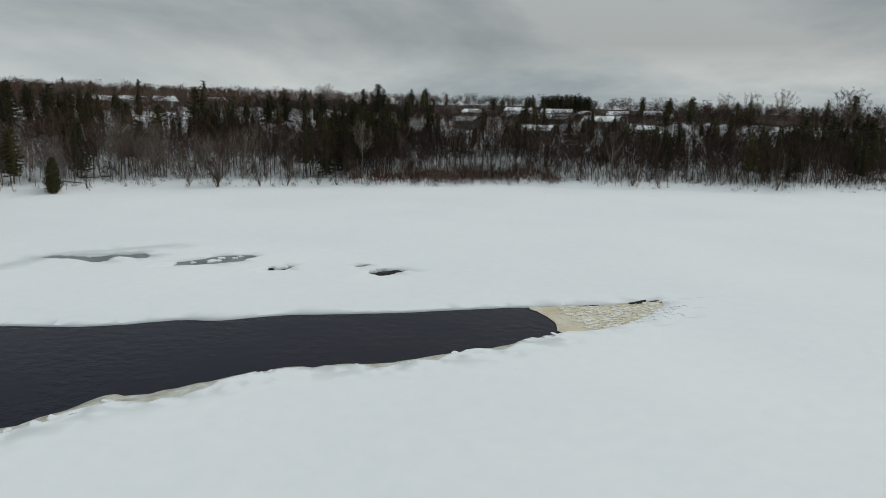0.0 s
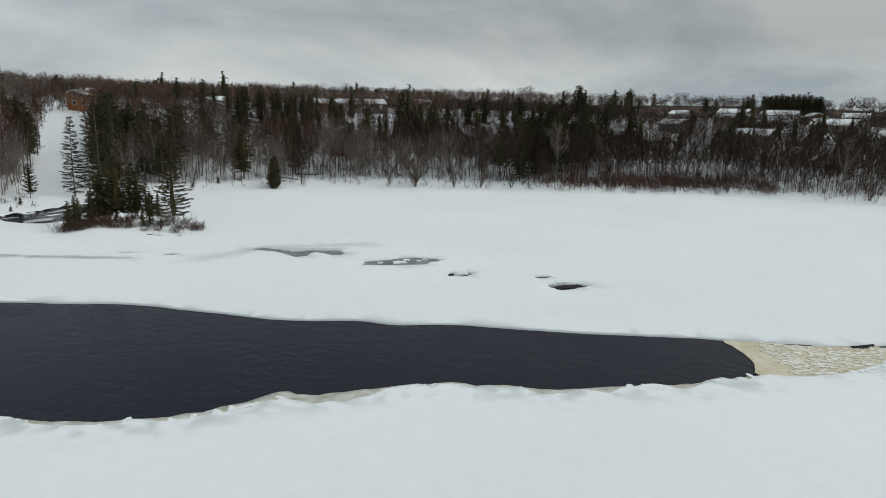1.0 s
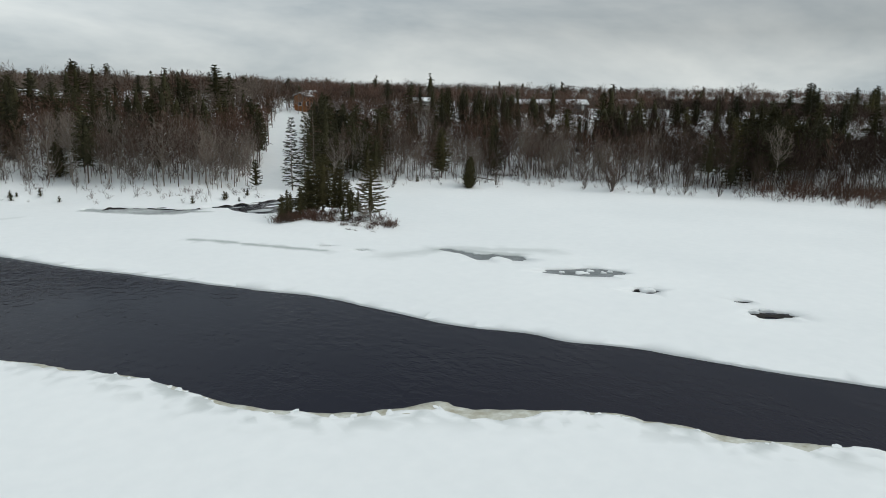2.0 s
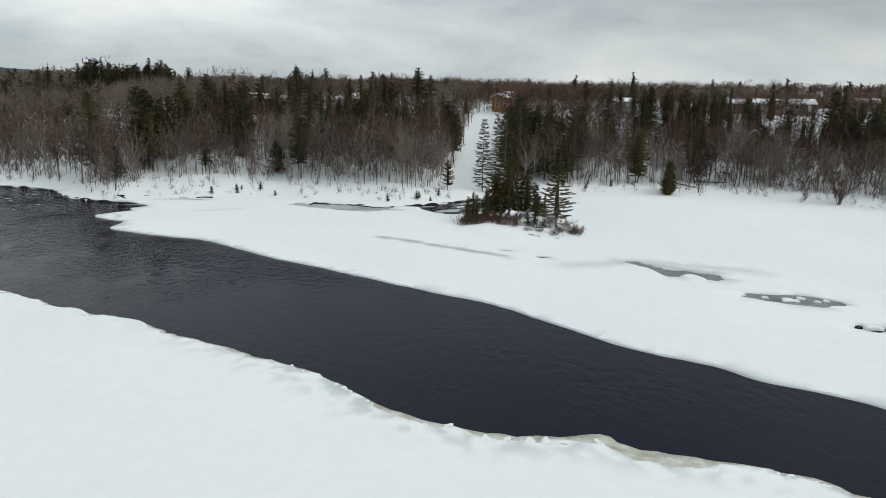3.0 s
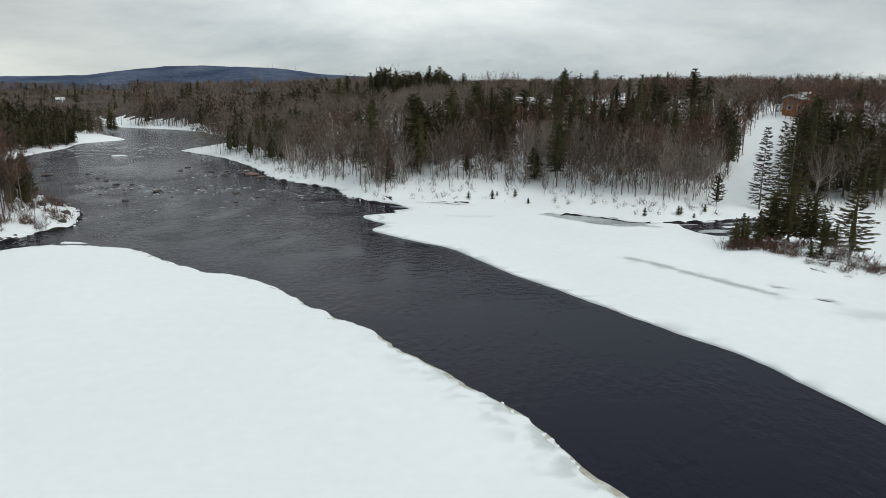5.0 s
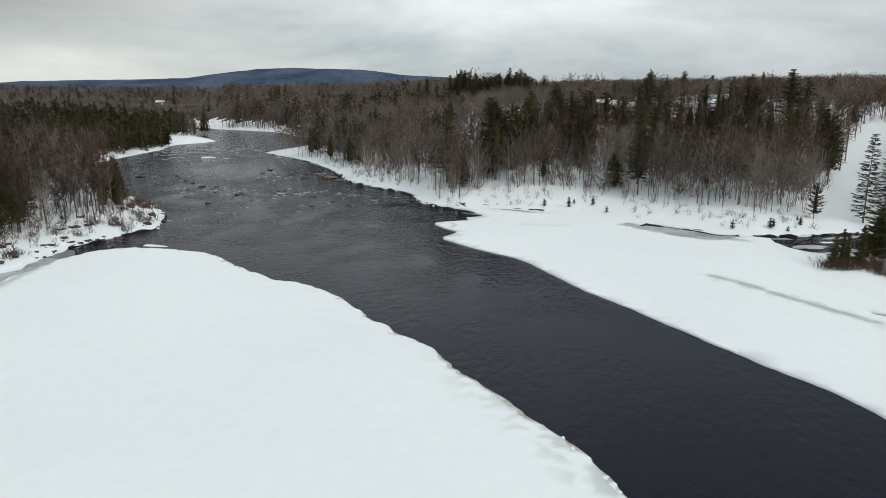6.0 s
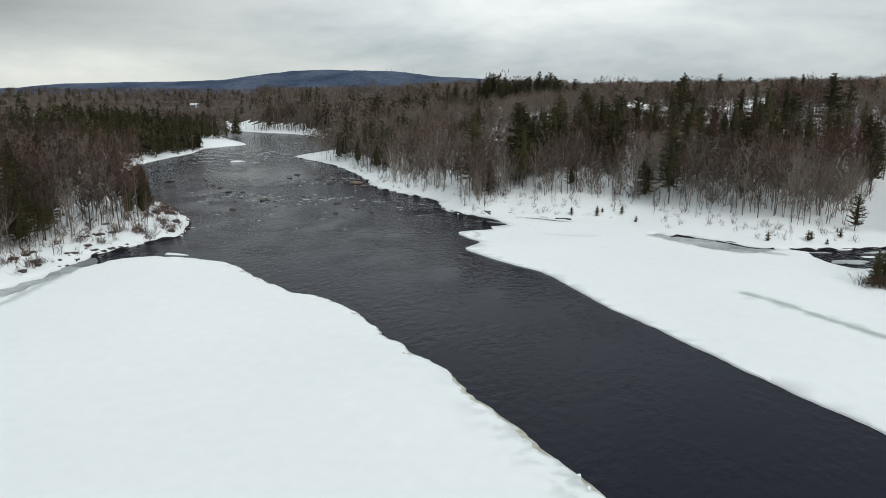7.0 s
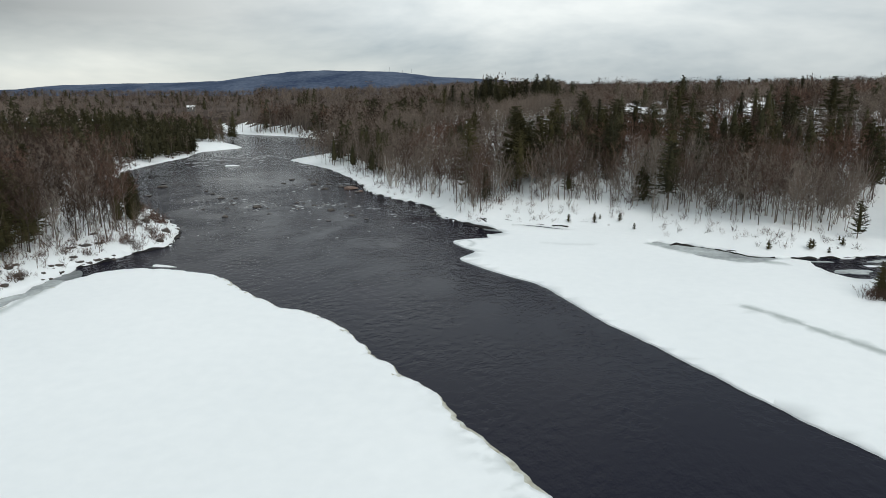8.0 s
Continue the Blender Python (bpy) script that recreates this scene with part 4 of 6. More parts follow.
        mix += 0.4 * np.exp(-(np.hypot((p[:, 0] - 190) / 16, (p[:, 1] - 138) / 12)) ** 4)
        mix -= 0.11 * (p[:, 0] > 128) * (p[:, 1] < 165)
        mix += 0.03 * lod * (p[:, 0] < 100)
        mix *= np.where((s > 55) & ~left, 0.4, 1.0)
        mix -= 0.6 * np.exp(-(np.hypot((p[:, 0] - 60) / 16, (p[:, 1] - 168) / 22)) ** 4)
        out.append((p, s, left, mix, lod))
    return out


def build_woods():
    rng = np.random.default_rng(12)
    singles = {"bare": [], "spruce": []}
    far_items = {"brown": [], "red": [], "pale": [], "dark": [], "needle": [], "bark": [], "black": []}
    for p, s, left, mix, lod in plan_woods():
        z = height(p, False)
        order = np.argsort(np.hypot(p[:, 0] - 20, p[:, 1]) + 1.5 * s)
        for i in order:
            x, y = p[i]
            yaw = rng.uniform(0, 6.28)
            sc = rng.uniform(0.68, 1.16) * (1.34 - 0.44 * float(smooth(s[i] / 60))) * (1 + 0.2 * noise.noise(Vector((x / 22, y / 22, 3))))
            if s[i] < 9:
                sc *= 0.85
            con = rng.random() < mix[i]
            # a few stand above the rest
            if s[i] > 45 and rng.random() < (0.10 if con else 0.06):
                sc *= 1.22
            if y > 290 and x < 0:
                sc *= 1.0 + 0.36 * min(1.0, (y - 290) / 60) if x > -0.47 * y else 0.92
            elif lod:
                sc *= 1.1
            elif x > 190 and s[i] > 40:
                sc *= 0.80
            kind = "spruce" if con else "bare"
            if lod == 0 and len(singles[kind]) < (300 if kind == 'bare' else 110):
                singles[kind].append((x, y, z[i], yaw, sc))
                continue
            k = int(rng.integers(0, 1000))
            if con:
                tr, cr = (MID_SPRUCE[k % 4] if math.hypot(x, y) < 290 else FAR_SPRUCE[k % 3])
                far_items["needle"].append((cr, x, y, z[i], yaw, sc))
            else:
                tr, cr = (FAR_BARE[k % 4] if math.hypot(x, y) > 330 else DEEP_BARE[k % 5] if s[i] > 32 else MID_BARE[k % 6])
                tone = noise.noise(Vector((x / 24, y / 24, 9))) + 0.3 * rng.uniform(-1, 1) - 0.26 * float(smooth((s[i] - 38) / 22)) * (x < 120) + 0.12 * (x > 15)
                tone -= 0.16 * float(smooth((20 - x) / 20)) * (y < 330) + 0.30 * float(x < 10 and y > 205 and not left[i])
                # darker twigs are picked more often in the east and on the left bank
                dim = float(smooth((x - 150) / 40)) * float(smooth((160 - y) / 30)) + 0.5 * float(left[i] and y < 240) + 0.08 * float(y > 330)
                if y > 330:
                    tone = 0.6 * tone + 0.34 * rng.uniform(-1, 1) - 0.20
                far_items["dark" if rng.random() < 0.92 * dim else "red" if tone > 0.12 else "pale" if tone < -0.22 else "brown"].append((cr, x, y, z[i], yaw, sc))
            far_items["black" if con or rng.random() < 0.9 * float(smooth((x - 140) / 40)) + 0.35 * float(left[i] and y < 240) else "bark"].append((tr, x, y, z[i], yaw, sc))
    for x, y, z, yaw, sc in singles["bare"]:
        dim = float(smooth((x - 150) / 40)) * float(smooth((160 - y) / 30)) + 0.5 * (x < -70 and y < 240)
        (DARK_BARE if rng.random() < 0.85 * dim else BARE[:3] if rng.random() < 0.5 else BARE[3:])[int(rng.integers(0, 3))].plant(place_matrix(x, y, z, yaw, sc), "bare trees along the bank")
    for x, y, z, yaw, sc in singles["spruce"]:
        (SPRUCE + SLOPE_PINE)[int(rng.integers(0, 6))].plant(place_matrix(x, y, z, yaw, sc), "conifers along the bank")
    joined("bare_woods", far_items["brown"], TWIG, "grey-brown twigs of leafless woods on the snowy slopes", "woods")
    joined("bare_woods", far_items["red"], TWIG_RED, "reddish-brown twigs of leafless woods on the snowy slopes", "woods")
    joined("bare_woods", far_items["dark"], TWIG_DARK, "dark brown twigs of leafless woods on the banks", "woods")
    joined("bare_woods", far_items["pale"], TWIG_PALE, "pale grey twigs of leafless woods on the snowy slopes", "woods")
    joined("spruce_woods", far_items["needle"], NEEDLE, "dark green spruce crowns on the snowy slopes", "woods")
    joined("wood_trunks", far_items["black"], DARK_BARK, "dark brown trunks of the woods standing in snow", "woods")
    joined("wood_trunks", far_items["bark"], BARK, "grey-brown trunks of the woods standing in snow", "woods")


def build_shrubs():
    """Low leafless brush along the foot of the banks."""
    rng = np.random.default_rng(14)
    pts = scatter_points(rng, -125, 270, -100, 260, 2.3)
    pts = pts[~inside(BASIN, pts)]
    dr, dl = distance(land_right, pts), distance(land_left, pts)
    s = np.minimum(dr, dl)
    brush = smooth((pts[:, 0] - 155) / 14) * smooth((92 - pts[:, 1]) / 14) * smooth((pts[:, 1] - 14) / 16)
    ok = (s > 0.8) & (s < 42) & (rng.random(len(pts)) < (0.30 + 0.50 * smooth((15 + 10 * brush - s) / 6) + 0.6 * brush * (s < 17) + 0.25 * (dl < dr)) * (0.6 + 1.1 * vnoise(pts[:, 0], pts[:, 1], 7, 8)))
    # scrub on the plateau, round the houses and over the crest
    more = scatter_points(rng, 165, 225, 10, 95, 1.7)
    more = more[~inside(BASIN, more)]
    ms = distance(land_right, more)
    mb = smooth((more[:, 0] - 155) / 14) * smooth((92 - more[:, 1]) / 14) * smooth((more[:, 1] - 14) / 16)
    keep = (ms > 3.5) & (ms < 15) & (rng.random(len(more)) < 0.62 * mb * (1 + 0.9 * vnoise(more[:, 0], more[:, 1], 6, 33)))
    more, ms, mb = more[keep], ms[keep], mb[keep]
    high = scatter_points(rng, -30, 330, -60, 330, 5.4)
    high = high[~inside(BASIN, high)]
    hs = distance(land_right, high)
    high = high[(hs > 42) & (hs < 125) & (rng.random(len(high)) < 0.9 * (0.6 + 1.2 * vnoise(high[:, 0], high[:, 1], 15, 18)).clip(0, 1) + 0.12)]
    for hx, hy, hr in HOUSE_SPOTS:
        high = high[np.hypot(high[:, 0] - hx, high[:, 1] - hy) > hr * 0.7]
    high = high[seen_over(high, 9.5)]
    pts, s, dr, dl, brush, ok = (np.concatenate(q) for q in ((pts, more, high), (s, ms, np.full(len(high), 60.0)), (dr, ms, np.full(len(high), 60.0)), (dl, ms + 99, np.full(len(high), 99.0)),
                                                             (brush, mb, rng.uniform(0.4, 1.3, len(high))), (ok, np.ones(len(more), bool), np.ones(len(high), bool))))
    d = CLEAR_TOP - CLEAR_FOOT
    t = np.clip(((pts - CLEAR_FOOT) @ d) / (d @ d), 0.02, 1.05)
    ok &= np.hypot(*(pts - CLEAR_FOOT - t[:, None] * d).T) > 6
    pts = pts[ok]
    z = height(pts, False)
    items = {0: [], 1: []}
    for (x, y), h, thick in zip(pts, z, brush[ok]):
        k = int(rng.integers(0, 4))
        items[k % 2].append((SHRUBS[k][0], x, y, h, rng.uniform(0, 6.28), rng.uniform(.3, 1.0) * (1 + 1.5 * thick)))
    # taller tangles of twigs under the trees
    low = scatter_points(rng, -135, 270, -100, 260, 3.7)
    low = low[~inside(BASIN, low)]
    lr, ll = distance(land_right, low), distance(land_left, low)
    ls = np.minimum(lr, ll)
    cut = np.clip(((low - CLEAR_FOOT) @ d) / (d @ d), 0.02, 1.05)
    first = np.where(ll < lr, 8.0, np.where((low[:, 0] > -8) & (low[:, 0] < 76), 15.0, 9.0))
    low = low[(ls > first) & (ls < 48) & (np.hypot(*(low - CLEAR_FOOT - cut[:, None] * d).T) > 7.5) & (rng.random(len(low)) < 0.5 + 0.45 * smooth((low[:, 0] - 130) / 25) + 0.9 * vnoise(low[:, 0], low[:, 1], 9, 28))]
    tangles = []
    for (x, y), h in zip(low, height(low, False)):
        tangles.append((SHRUBS[int(rng.integers(0, 4))][0], x, y, h, rng.uniform(0, 6.28), rng.uniform(1.1, 2.3) * (1.25 if x > 140 else 1.0)))
    joined("thicket", tangles, TWIG_DARK, "dark tangled leafless thicket under the trees", "thicket")
    # thin bare saplings among the trees
    poles = [bare_tree(170 + i, 6.5, 9, 6, spread=.16, clear=.2, fine=.026, plain=True, stout=.7) for i in range(5)]
    p = scatter_points(rng, -125, 290, -110, 260, 2.9)
    p = p[~inside(BASIN, p)]
    pr, pl = distance(land_right, p), distance(land_left, p)
    ps = np.minimum(pr, pl)
    d2 = CLEAR_TOP - CLEAR_FOOT
    t2 = np.clip(((p - CLEAR_FOOT) @ d2) / (d2 @ d2), 0.02, 1.05)
    good = (ps > np.where((p[:, 0] > -8) & (p[:, 0] < 76), 5.0, 2.5)) & (ps < 30) & (rng.random(len(p)) < np.where((p[:, 0] > -8) & (p[:, 0] < 76), 0.34, 0.5)) & (np.hypot(*(p - CLEAR_FOOT - t2[:, None] * d2).T) > 6.5)
    p, zp = p[good], height(p[good], False)
    crowns, stems = [], []
    for (x, y), h in zip(p, zp):
        tr, cr = poles[int(rng.integers(0, 5))]
        yaw, sc = rng.uniform(0, 6.28), rng.uniform(.5, 1.25)
        crowns.append((cr, x, y, h, yaw, sc))
        stems.append((tr, x, y, h, yaw, sc))
    joined("sapling_twigs", crowns, TWIG, "fine twigs of thin bare saplings along the bank", "saplings")
    joined("sapling_stems", stems, BARK, "thin grey stems of bare saplings along the bank", "saplings")
    joined("brush", items[0], TWIG, "low grey-brown leafless brush along the snowy bank", "brush")
    joined("brush", items[1], TWIG_RED, "low reddish leafless brush along the snowy bank", "brush")


# ---------------------------------------------------------------- houses of the town
def box(bm, x0, x1, y0, y1, z0, z1):
    v = [bm.verts.new((x, y, z)) for z in (z0, z1) for y in (y0, y1) for x in (x0, x1)]
    for f in ((0, 2, 3, 1), (4, 5, 7, 6), (0, 1, 5, 4), (2, 6, 7, 3), (0, 4, 6, 2), (1, 3, 7, 5)):
        bm.faces.new([v[i] for i in f])
    return v


def gable_walls(w, d, h, rise):
    """Walls with gable ends, ridge along x."""
    bm = bmesh.new()
    x, y = w / 2, d / 2
    lo = [bm.verts.new(p) for p in ((-x, -y, -5), (x, -y, -5), (x, y, -5), (-x, y, -5))]
    hi = [bm.verts.new(p) for p in ((-x, -y, h), (x, -y, h), (x, y, h), (-x, y, h))]
    pk = [bm.verts.new((x, 0, h + rise)), bm.verts.new((-x, 0, h + rise))]
    for i in range(4):
        j = (i + 1) % 4
        ring = [lo[i], lo[j], hi[j], hi[i]]
        if i == 1:
            ring = [lo[1], lo[2], hi[2], pk[0], hi[1]]
        if i == 3:
            ring = [lo[3], lo[0], hi[0], pk[1], hi[3]]
        bm.faces.new(ring)
    return bm


def roof_slab(w, d, h, rise, over, thick, lift=0.0, shrink=0.0):
    """Two pitched slabs that meet at the ridge."""
    bm = bmesh.new()
    x, y = w / 2 + over - shrink, d / 2 + over - shrink
    drop = rise * (over - shrink) / (d / 2)
    prof = [(-y, h - drop), (0, h + rise), (y, h - drop)]
    low = [[bm.verts.new((sx * x, py, pz + lift)) for py, pz in prof] for sx in (-1, 1)]
    top = [[bm.verts.new((sx * x, py, pz + lift + thick)) for py, pz in prof] for sx in (-1, 1)]
    for i in range(2):
        bm.faces.new([top[0][i], top[1][i], top[1][i + 1], top[0][i + 1]])
        bm.faces.new([low[0][i], low[0][i + 1], low[1][i + 1], low[1][i]])
    for sx in (0, 1):
        for i in range(2):
            bm.faces.new([low[sx][i], top[sx][i], top[sx][i + 1], low[sx][i + 1]])
    for i in (0, 2):
        bm.faces.new([low[0][i], low[1][i], top[1][i], top[0][i]])
    bmesh.ops.recalc_face_normals(bm, faces=bm.faces)
    return bm


def house(x, y, roof_z, yaw, w, d, h, wall, label, chimney=True, snow=0.28):
    """A small house whose ridge stands at roof_z, sunk to its ground."""
    rise = d * 0.22
    z = roof_z - h - rise
    top = tagged(new("house"), label, "house", "houses of the town")
    top.matrix_basis = pose(x, y, z, 0, 0, yaw)
    part("wall", gable_walls(w, d, h, rise), wall, top)
    rf = part("roof", roof_slab(w, d, h, rise, 0.5, 0.18), SHINGLE, top, "dark shingle roof under snow")
    part("snow_cover", roof_slab(w, d, h, rise, 0.5, snow, 0.185, 0.12), SNOW_PATCH, rf, "thick white snow on the roof")
    n = max(2, int(w / 3.2))
    for side, yy in ((-1, -d / 2), (1, d / 2)):
        for k in range(n):
            cx = -w / 2 + w * (k + 0.5) / n
            bm = bmesh.new()
            if k == n // 2 and side < 0:
                box(bm, cx - 0.5, cx + 0.5, yy - 0.05, yy + 0.05, 0.1, 2.2)
                part("door", bm, TRIM, top)
                continue
            box(bm, cx - 0.8, cx + 0.8, yy - 0.06, yy + 0.06, 0.9, 2.25)
            win = part("window", bm, TRIM, top)
            bm = bmesh.new()
            box(bm, cx - 0.68, cx + 0.68, yy - 0.075, yy + 0.075, 1.02, 2.13)
            part("pane", bm, GLASS, win)
    for sx in (-1, 1):
        bm = bmesh.new()
        box(bm, sx * w / 2 - 0.06, sx * w / 2 + 0.06, -0.7, 0.7, 0.9, 2.2)
        win = part("window", bm, TRIM, top)
        bm = bmesh.new()
        box(bm, sx * w / 2 - 0.075, sx * w / 2 + 0.075, -0.58, 0.58, 1.02, 2.08)
        part("pane", bm, GLASS, win)
    if chimney:
        bm = bmesh.new()
        box(bm, w * 0.22, w * 0.22 + 0.6, 0.2, 0.8, h, h + rise + 0.9)
        part("chimney", bm, WALL_BRICK, top)
    HOUSE_SPOTS.append((x, y, max(w, d) * 0.5))
    return top


WALLS = {"w": (WALL_WHITE, "white-sided"), "b": (WALL_BEIGE, "beige-sided"), "k": (WALL_BRICK, "brown brick"), "g": (WALL_GREY, "grey-sided")}
TOWN = [
    # x, y, ridge height, heading, width, depth, walls
    (202, 184, 26.2, -40, 10, 7, "w"), (206, 173, 26.3, -35, 8, 7, "g"), (236, 240, 27.4, -50, 6, 6, "w"), (258, 187, 27.6, -30, 8, 7, "b"),
    (257, 39, 18.9, 82, 13, 8, "b"), (330, 60, 24.6, 75, 16, 9, "w"), (317, 41, 23.8, 80, 16, 9, "g"), (352, 64, 27.2, 80, 14, 8, "k"),
    (356, 44, 26.9, 85, 16, 9, "w"), (340, 28, 25.9, 20, 12, 8, "k"), (291, 16, 23.2, 80, 15, 9, "b"), (344, 12, 26.1, 90, 10, 8, "w"),
    (345, -5, 26.6, 85, 8, 7, "b"), (330, -10, 25.2, 95, 8, 7, "w"), (268, 70, 21.6, 70, 9, 7, "g"), (336, 86, 25.8, 75, 8, 7, "w"),
    (238, 69, 15.6, 70, 9, 7, "b"), (272, -3, 19.6, 85, 7, 6, "b"), (241, 83, 17.2, 65, 9, 7, "w"), (233, 114, 21.4, 60, 10, 8, "g"),
    (202, 104, 12.7, 60, 7, 6, "w"),
    (194, 188, 26.0, -45, 9, 7, "k"), (222, 228, 26.6, -40, 9, 7, "w"), (210, 214, 26.4, -45, 9, 7, "w"),
    (101, 349, 24.6, -10, 9, 8, "w"), (62, 271, 23.6, 5, 9, 7, "w"), (29, 257, 24.3, 10, 10, 8, "w"), (65, 240, 21.8, 0, 8, 7, "g"),
    (38, 265, 23.6, -5, 9, 7, "b"), (126, 336, 27.6, -15, 10, 8, "w"), (-344, 601, 19.4, 20, 7, 6, "g")]
for hx, hy, hz, hyaw, hw, hd, hk in TOWN:
    house(hx, hy, hz, hyaw, hw, hd, 2.5, WALLS[hk][0], WALLS[hk][1] + " house with a snow-covered roof among trees", hk != "w")
house(152.6, 203.2, 25.4, -36, 7.0, 5.0, 2.6, WALL_WHITE, "white house with a snowy roof above the wooded bank", False)
house(112.6, 221, 26.0, 28, 4.8, 4.8, 4.2, WALL_ORANGE, "orange wooden house with a snowy roof above the cut")
house(116.8, 224, 26.8, -60, 3.8, 4.0, 4.4, WALL_ORANGE, "small orange wooden house beside the snowy cut")


# ---------------------------------------------------------------- woods
build_woods()
build_shrubs()

# single trees that stand out
CEDAR = [Kind("cedar_tree", conifer(110 + i, 8.0, 2.0, 22, 9, 10, clear=.01, point=.55, blade=.075, length=.5, rise=.35, curl=.35, core=.6, loose=1.0, belly=.35, ragged=.14), BARK, NEEDLE_OLIVE,
              "bushy olive-green cedar at the foot of the bank") for i in range(2)]
PINE = [Kind("pine_tree", conifer(120 + i, 16, 3.0 + 0.3 * i, 22, 6, 14, clear=.22, point=.66 - .12 * i, blade=.105, length=.75, rise=.05, curl=.2, loose=1.2, core=.45, ragged=.24), BARK, NEEDLE,
             "tall dark green pine above the wooded skyline") for i in range(3)]
ISLAND_SPRUCE = [Kind("spruce_tree", conifer(130 + i, 11.0, wd, wh, bo, sp, clear=cl, point=pt, blade=bl, length=.62, rise=ri, curl=cu, core=co, loose=lo), BARK, lf, lab)
                 for i, (wd, wh, bo, sp, cl, pt, bl, ri, cu, co, lo, lf, lab) in enumerate((
                     (3.4, 15, 6, 34, .12, .72, .085, -.10, .30, .14, .35, NEEDLE_OLIVE, "open green spruce with level boughs on the islet"),
                     (1.85, 24, 5, 14, .08, .60, .06, -.15, .30, 0, .5, NEEDLE, "tall slim airy spruce with short boughs"),
                     (3.9, 26, 7, 22, .08, .62, .085, -.10, .20, .26, 1.2, NEEDLE_OLIVE, "broad bushy olive-green pine on the islet")))]
SMALL_PINE = Kind("young_pine", conifer(140, 7.0, 1.7, 14, 6, 14, clear=.14, point=.5, blade=.075, length=.5, rise=.1, core=.22, loose=1.1, ragged=.32), BARK, NEEDLE_OLIVE,
                  "small ragged green pine in snow")
SAPLING = Kind("spruce_sapling", conifer(141, 3.0, 0.85, 10, 6, 9, clear=.04, blade=.06, length=.34, core=.35, loose=.9, ragged=.25), BARK, NEEDLE_OLIVE, "small green spruce sapling in snow", "sapling")
BIRCH = [Kind("birch_tree", bare_tree(150 + i, 11, 30, 9, spread=.16, clear=.35, fine=.03, stems=5, sub=1, stout=1.7), PALE_BARK, TWIG_PALE,
              "pale-barked leafless birch clump leaning over the bank") for i in range(2)]
WILLOW = [Kind("willow_tree", bare_tree(160 + i, 10, 40, 10, spread=.2, clear=.15, fine=.034, stems=6, sub=2), BARK, TWIG,
               "many-stemmed leafless willow at the edge of the ice") for i in range(2)]


BANK_BUSH = [mesh_from("shrub", *shrub(420 + i, 1.8, 55, 1.0), TWIG_RED if i % 3 else TWIG) for i in range(3)]


def stand(kind, x, y, top, group, base_tall, yaw=None, wide=1.0):
    """Plants a tree so that its top reaches a height."""
    z = ground_height(x, y)
    sz = (top - z) / base_tall
    return kind.plant(place_matrix(x, y, z, yaw if yaw is not None else (x * 7.3 + y) % 6.28, sz * wide, sz), group)


ISLET = "trees of the islet"
stand(ISLAND_SPRUCE[0], 66.3, 104.3, 12.4, ISLET, 11.2, None, 1.15)
stand(ISLAND_SPRUCE[2], 63.2, 117.6, 12.8, ISLET, 11.2, 1.0, 1.15)
stand(ISLAND_SPRUCE[2], 66.4, 116.0, 9.8, ISLET, 11.2, 4.0, 0.95)
stand(ISLAND_SPRUCE[2], 60.6, 118.6, 9.4, ISLET, 11.2, 3.0, 1.1)
stand(ISLAND_SPRUCE[0], 65.8, 117.2, 9.0, ISLET, 11.2, 2.2)
stand(ISLAND_SPRUCE[2], 60.2, 118.0, 7.6, ISLET, 11.2, 3.1, 1.1)
stand(ISLAND_SPRUCE[0], 67.0, 114.0, 7.8, ISLET, 11.2, 0.3)
stand(ISLAND_SPRUCE[0], 64.2, 119.8, 9.6, ISLET, 11.2, 5.3)
stand(SMALL_PINE, 64.8, 109.5, 6.5, ISLET, 7.1, 0.5)
stand(SMALL_PINE, 66.0, 110.5, 5.6, ISLET, 7.1, 2.5)
stand(SMALL_PINE, 53.6, 116.8, 5.0, ISLET, 7.1, 4.5)
for qx, qy, qt in ((54.2, 115.6, 6.2), (52.8, 114.6, 4.6), (55.6, 117.0, 5.4), (57.6, 116.8, 6.6), (68.6, 112.6, 5.6)):
    stand(SPRUCE[2], qx, qy, qt, ISLET, 10.1, None, .9)
stand(SAPLING, 55.5, 113.0, 3.8, ISLET, 3.05, 0.5)
stand(SAPLING, 60.8, 105.4, 3.6, ISLET, 3.05, 1.5)
stand(SAPLING, 57.0, 115.5, 3.4, ISLET, 3.05, 2.5)
stand(SAPLING, 63.0, 106.6, 3.9, ISLET, 3.05, 3.5)
stand(ISLAND_SPRUCE[1], 73.3, 151.8, 19.4, "tall spruces at the cut", 11.2, 0.0, 0.85)
stand(ISLAND_SPRUCE[1], 78.0, 154.0, 20.6, "tall spruces at the cut", 11.2, 2.0, 0.75)
stand(ISLAND_SPRUCE[1], 82.0, 157.0, 22.2, "tall spruces at the cut", 11.2, 4.0, 0.95)
stand(SMALL_PINE, 63.6, 152.0, 8.8, "trees at the foot of the cut", 7.1)
for cx, cy, ct in ((-88.5, 144.0, 11.0), (-90.6, 147.0, 12.0), (-90.0, 141.0, 9.5)):
    stand(CEDAR[int(cy) % 2], cx, cy, ct, "cedars at the foot of the bank", 8.1, None, 1.0)
for cx, cy, ct in ((122.4, 139.5, 9.0), (123.4, 140.6, 8.0)):
    stand(CEDAR[int(cx) % 2], cx, cy, ct, "cedars at the foot of the bank", 8.1, None, 1.25)
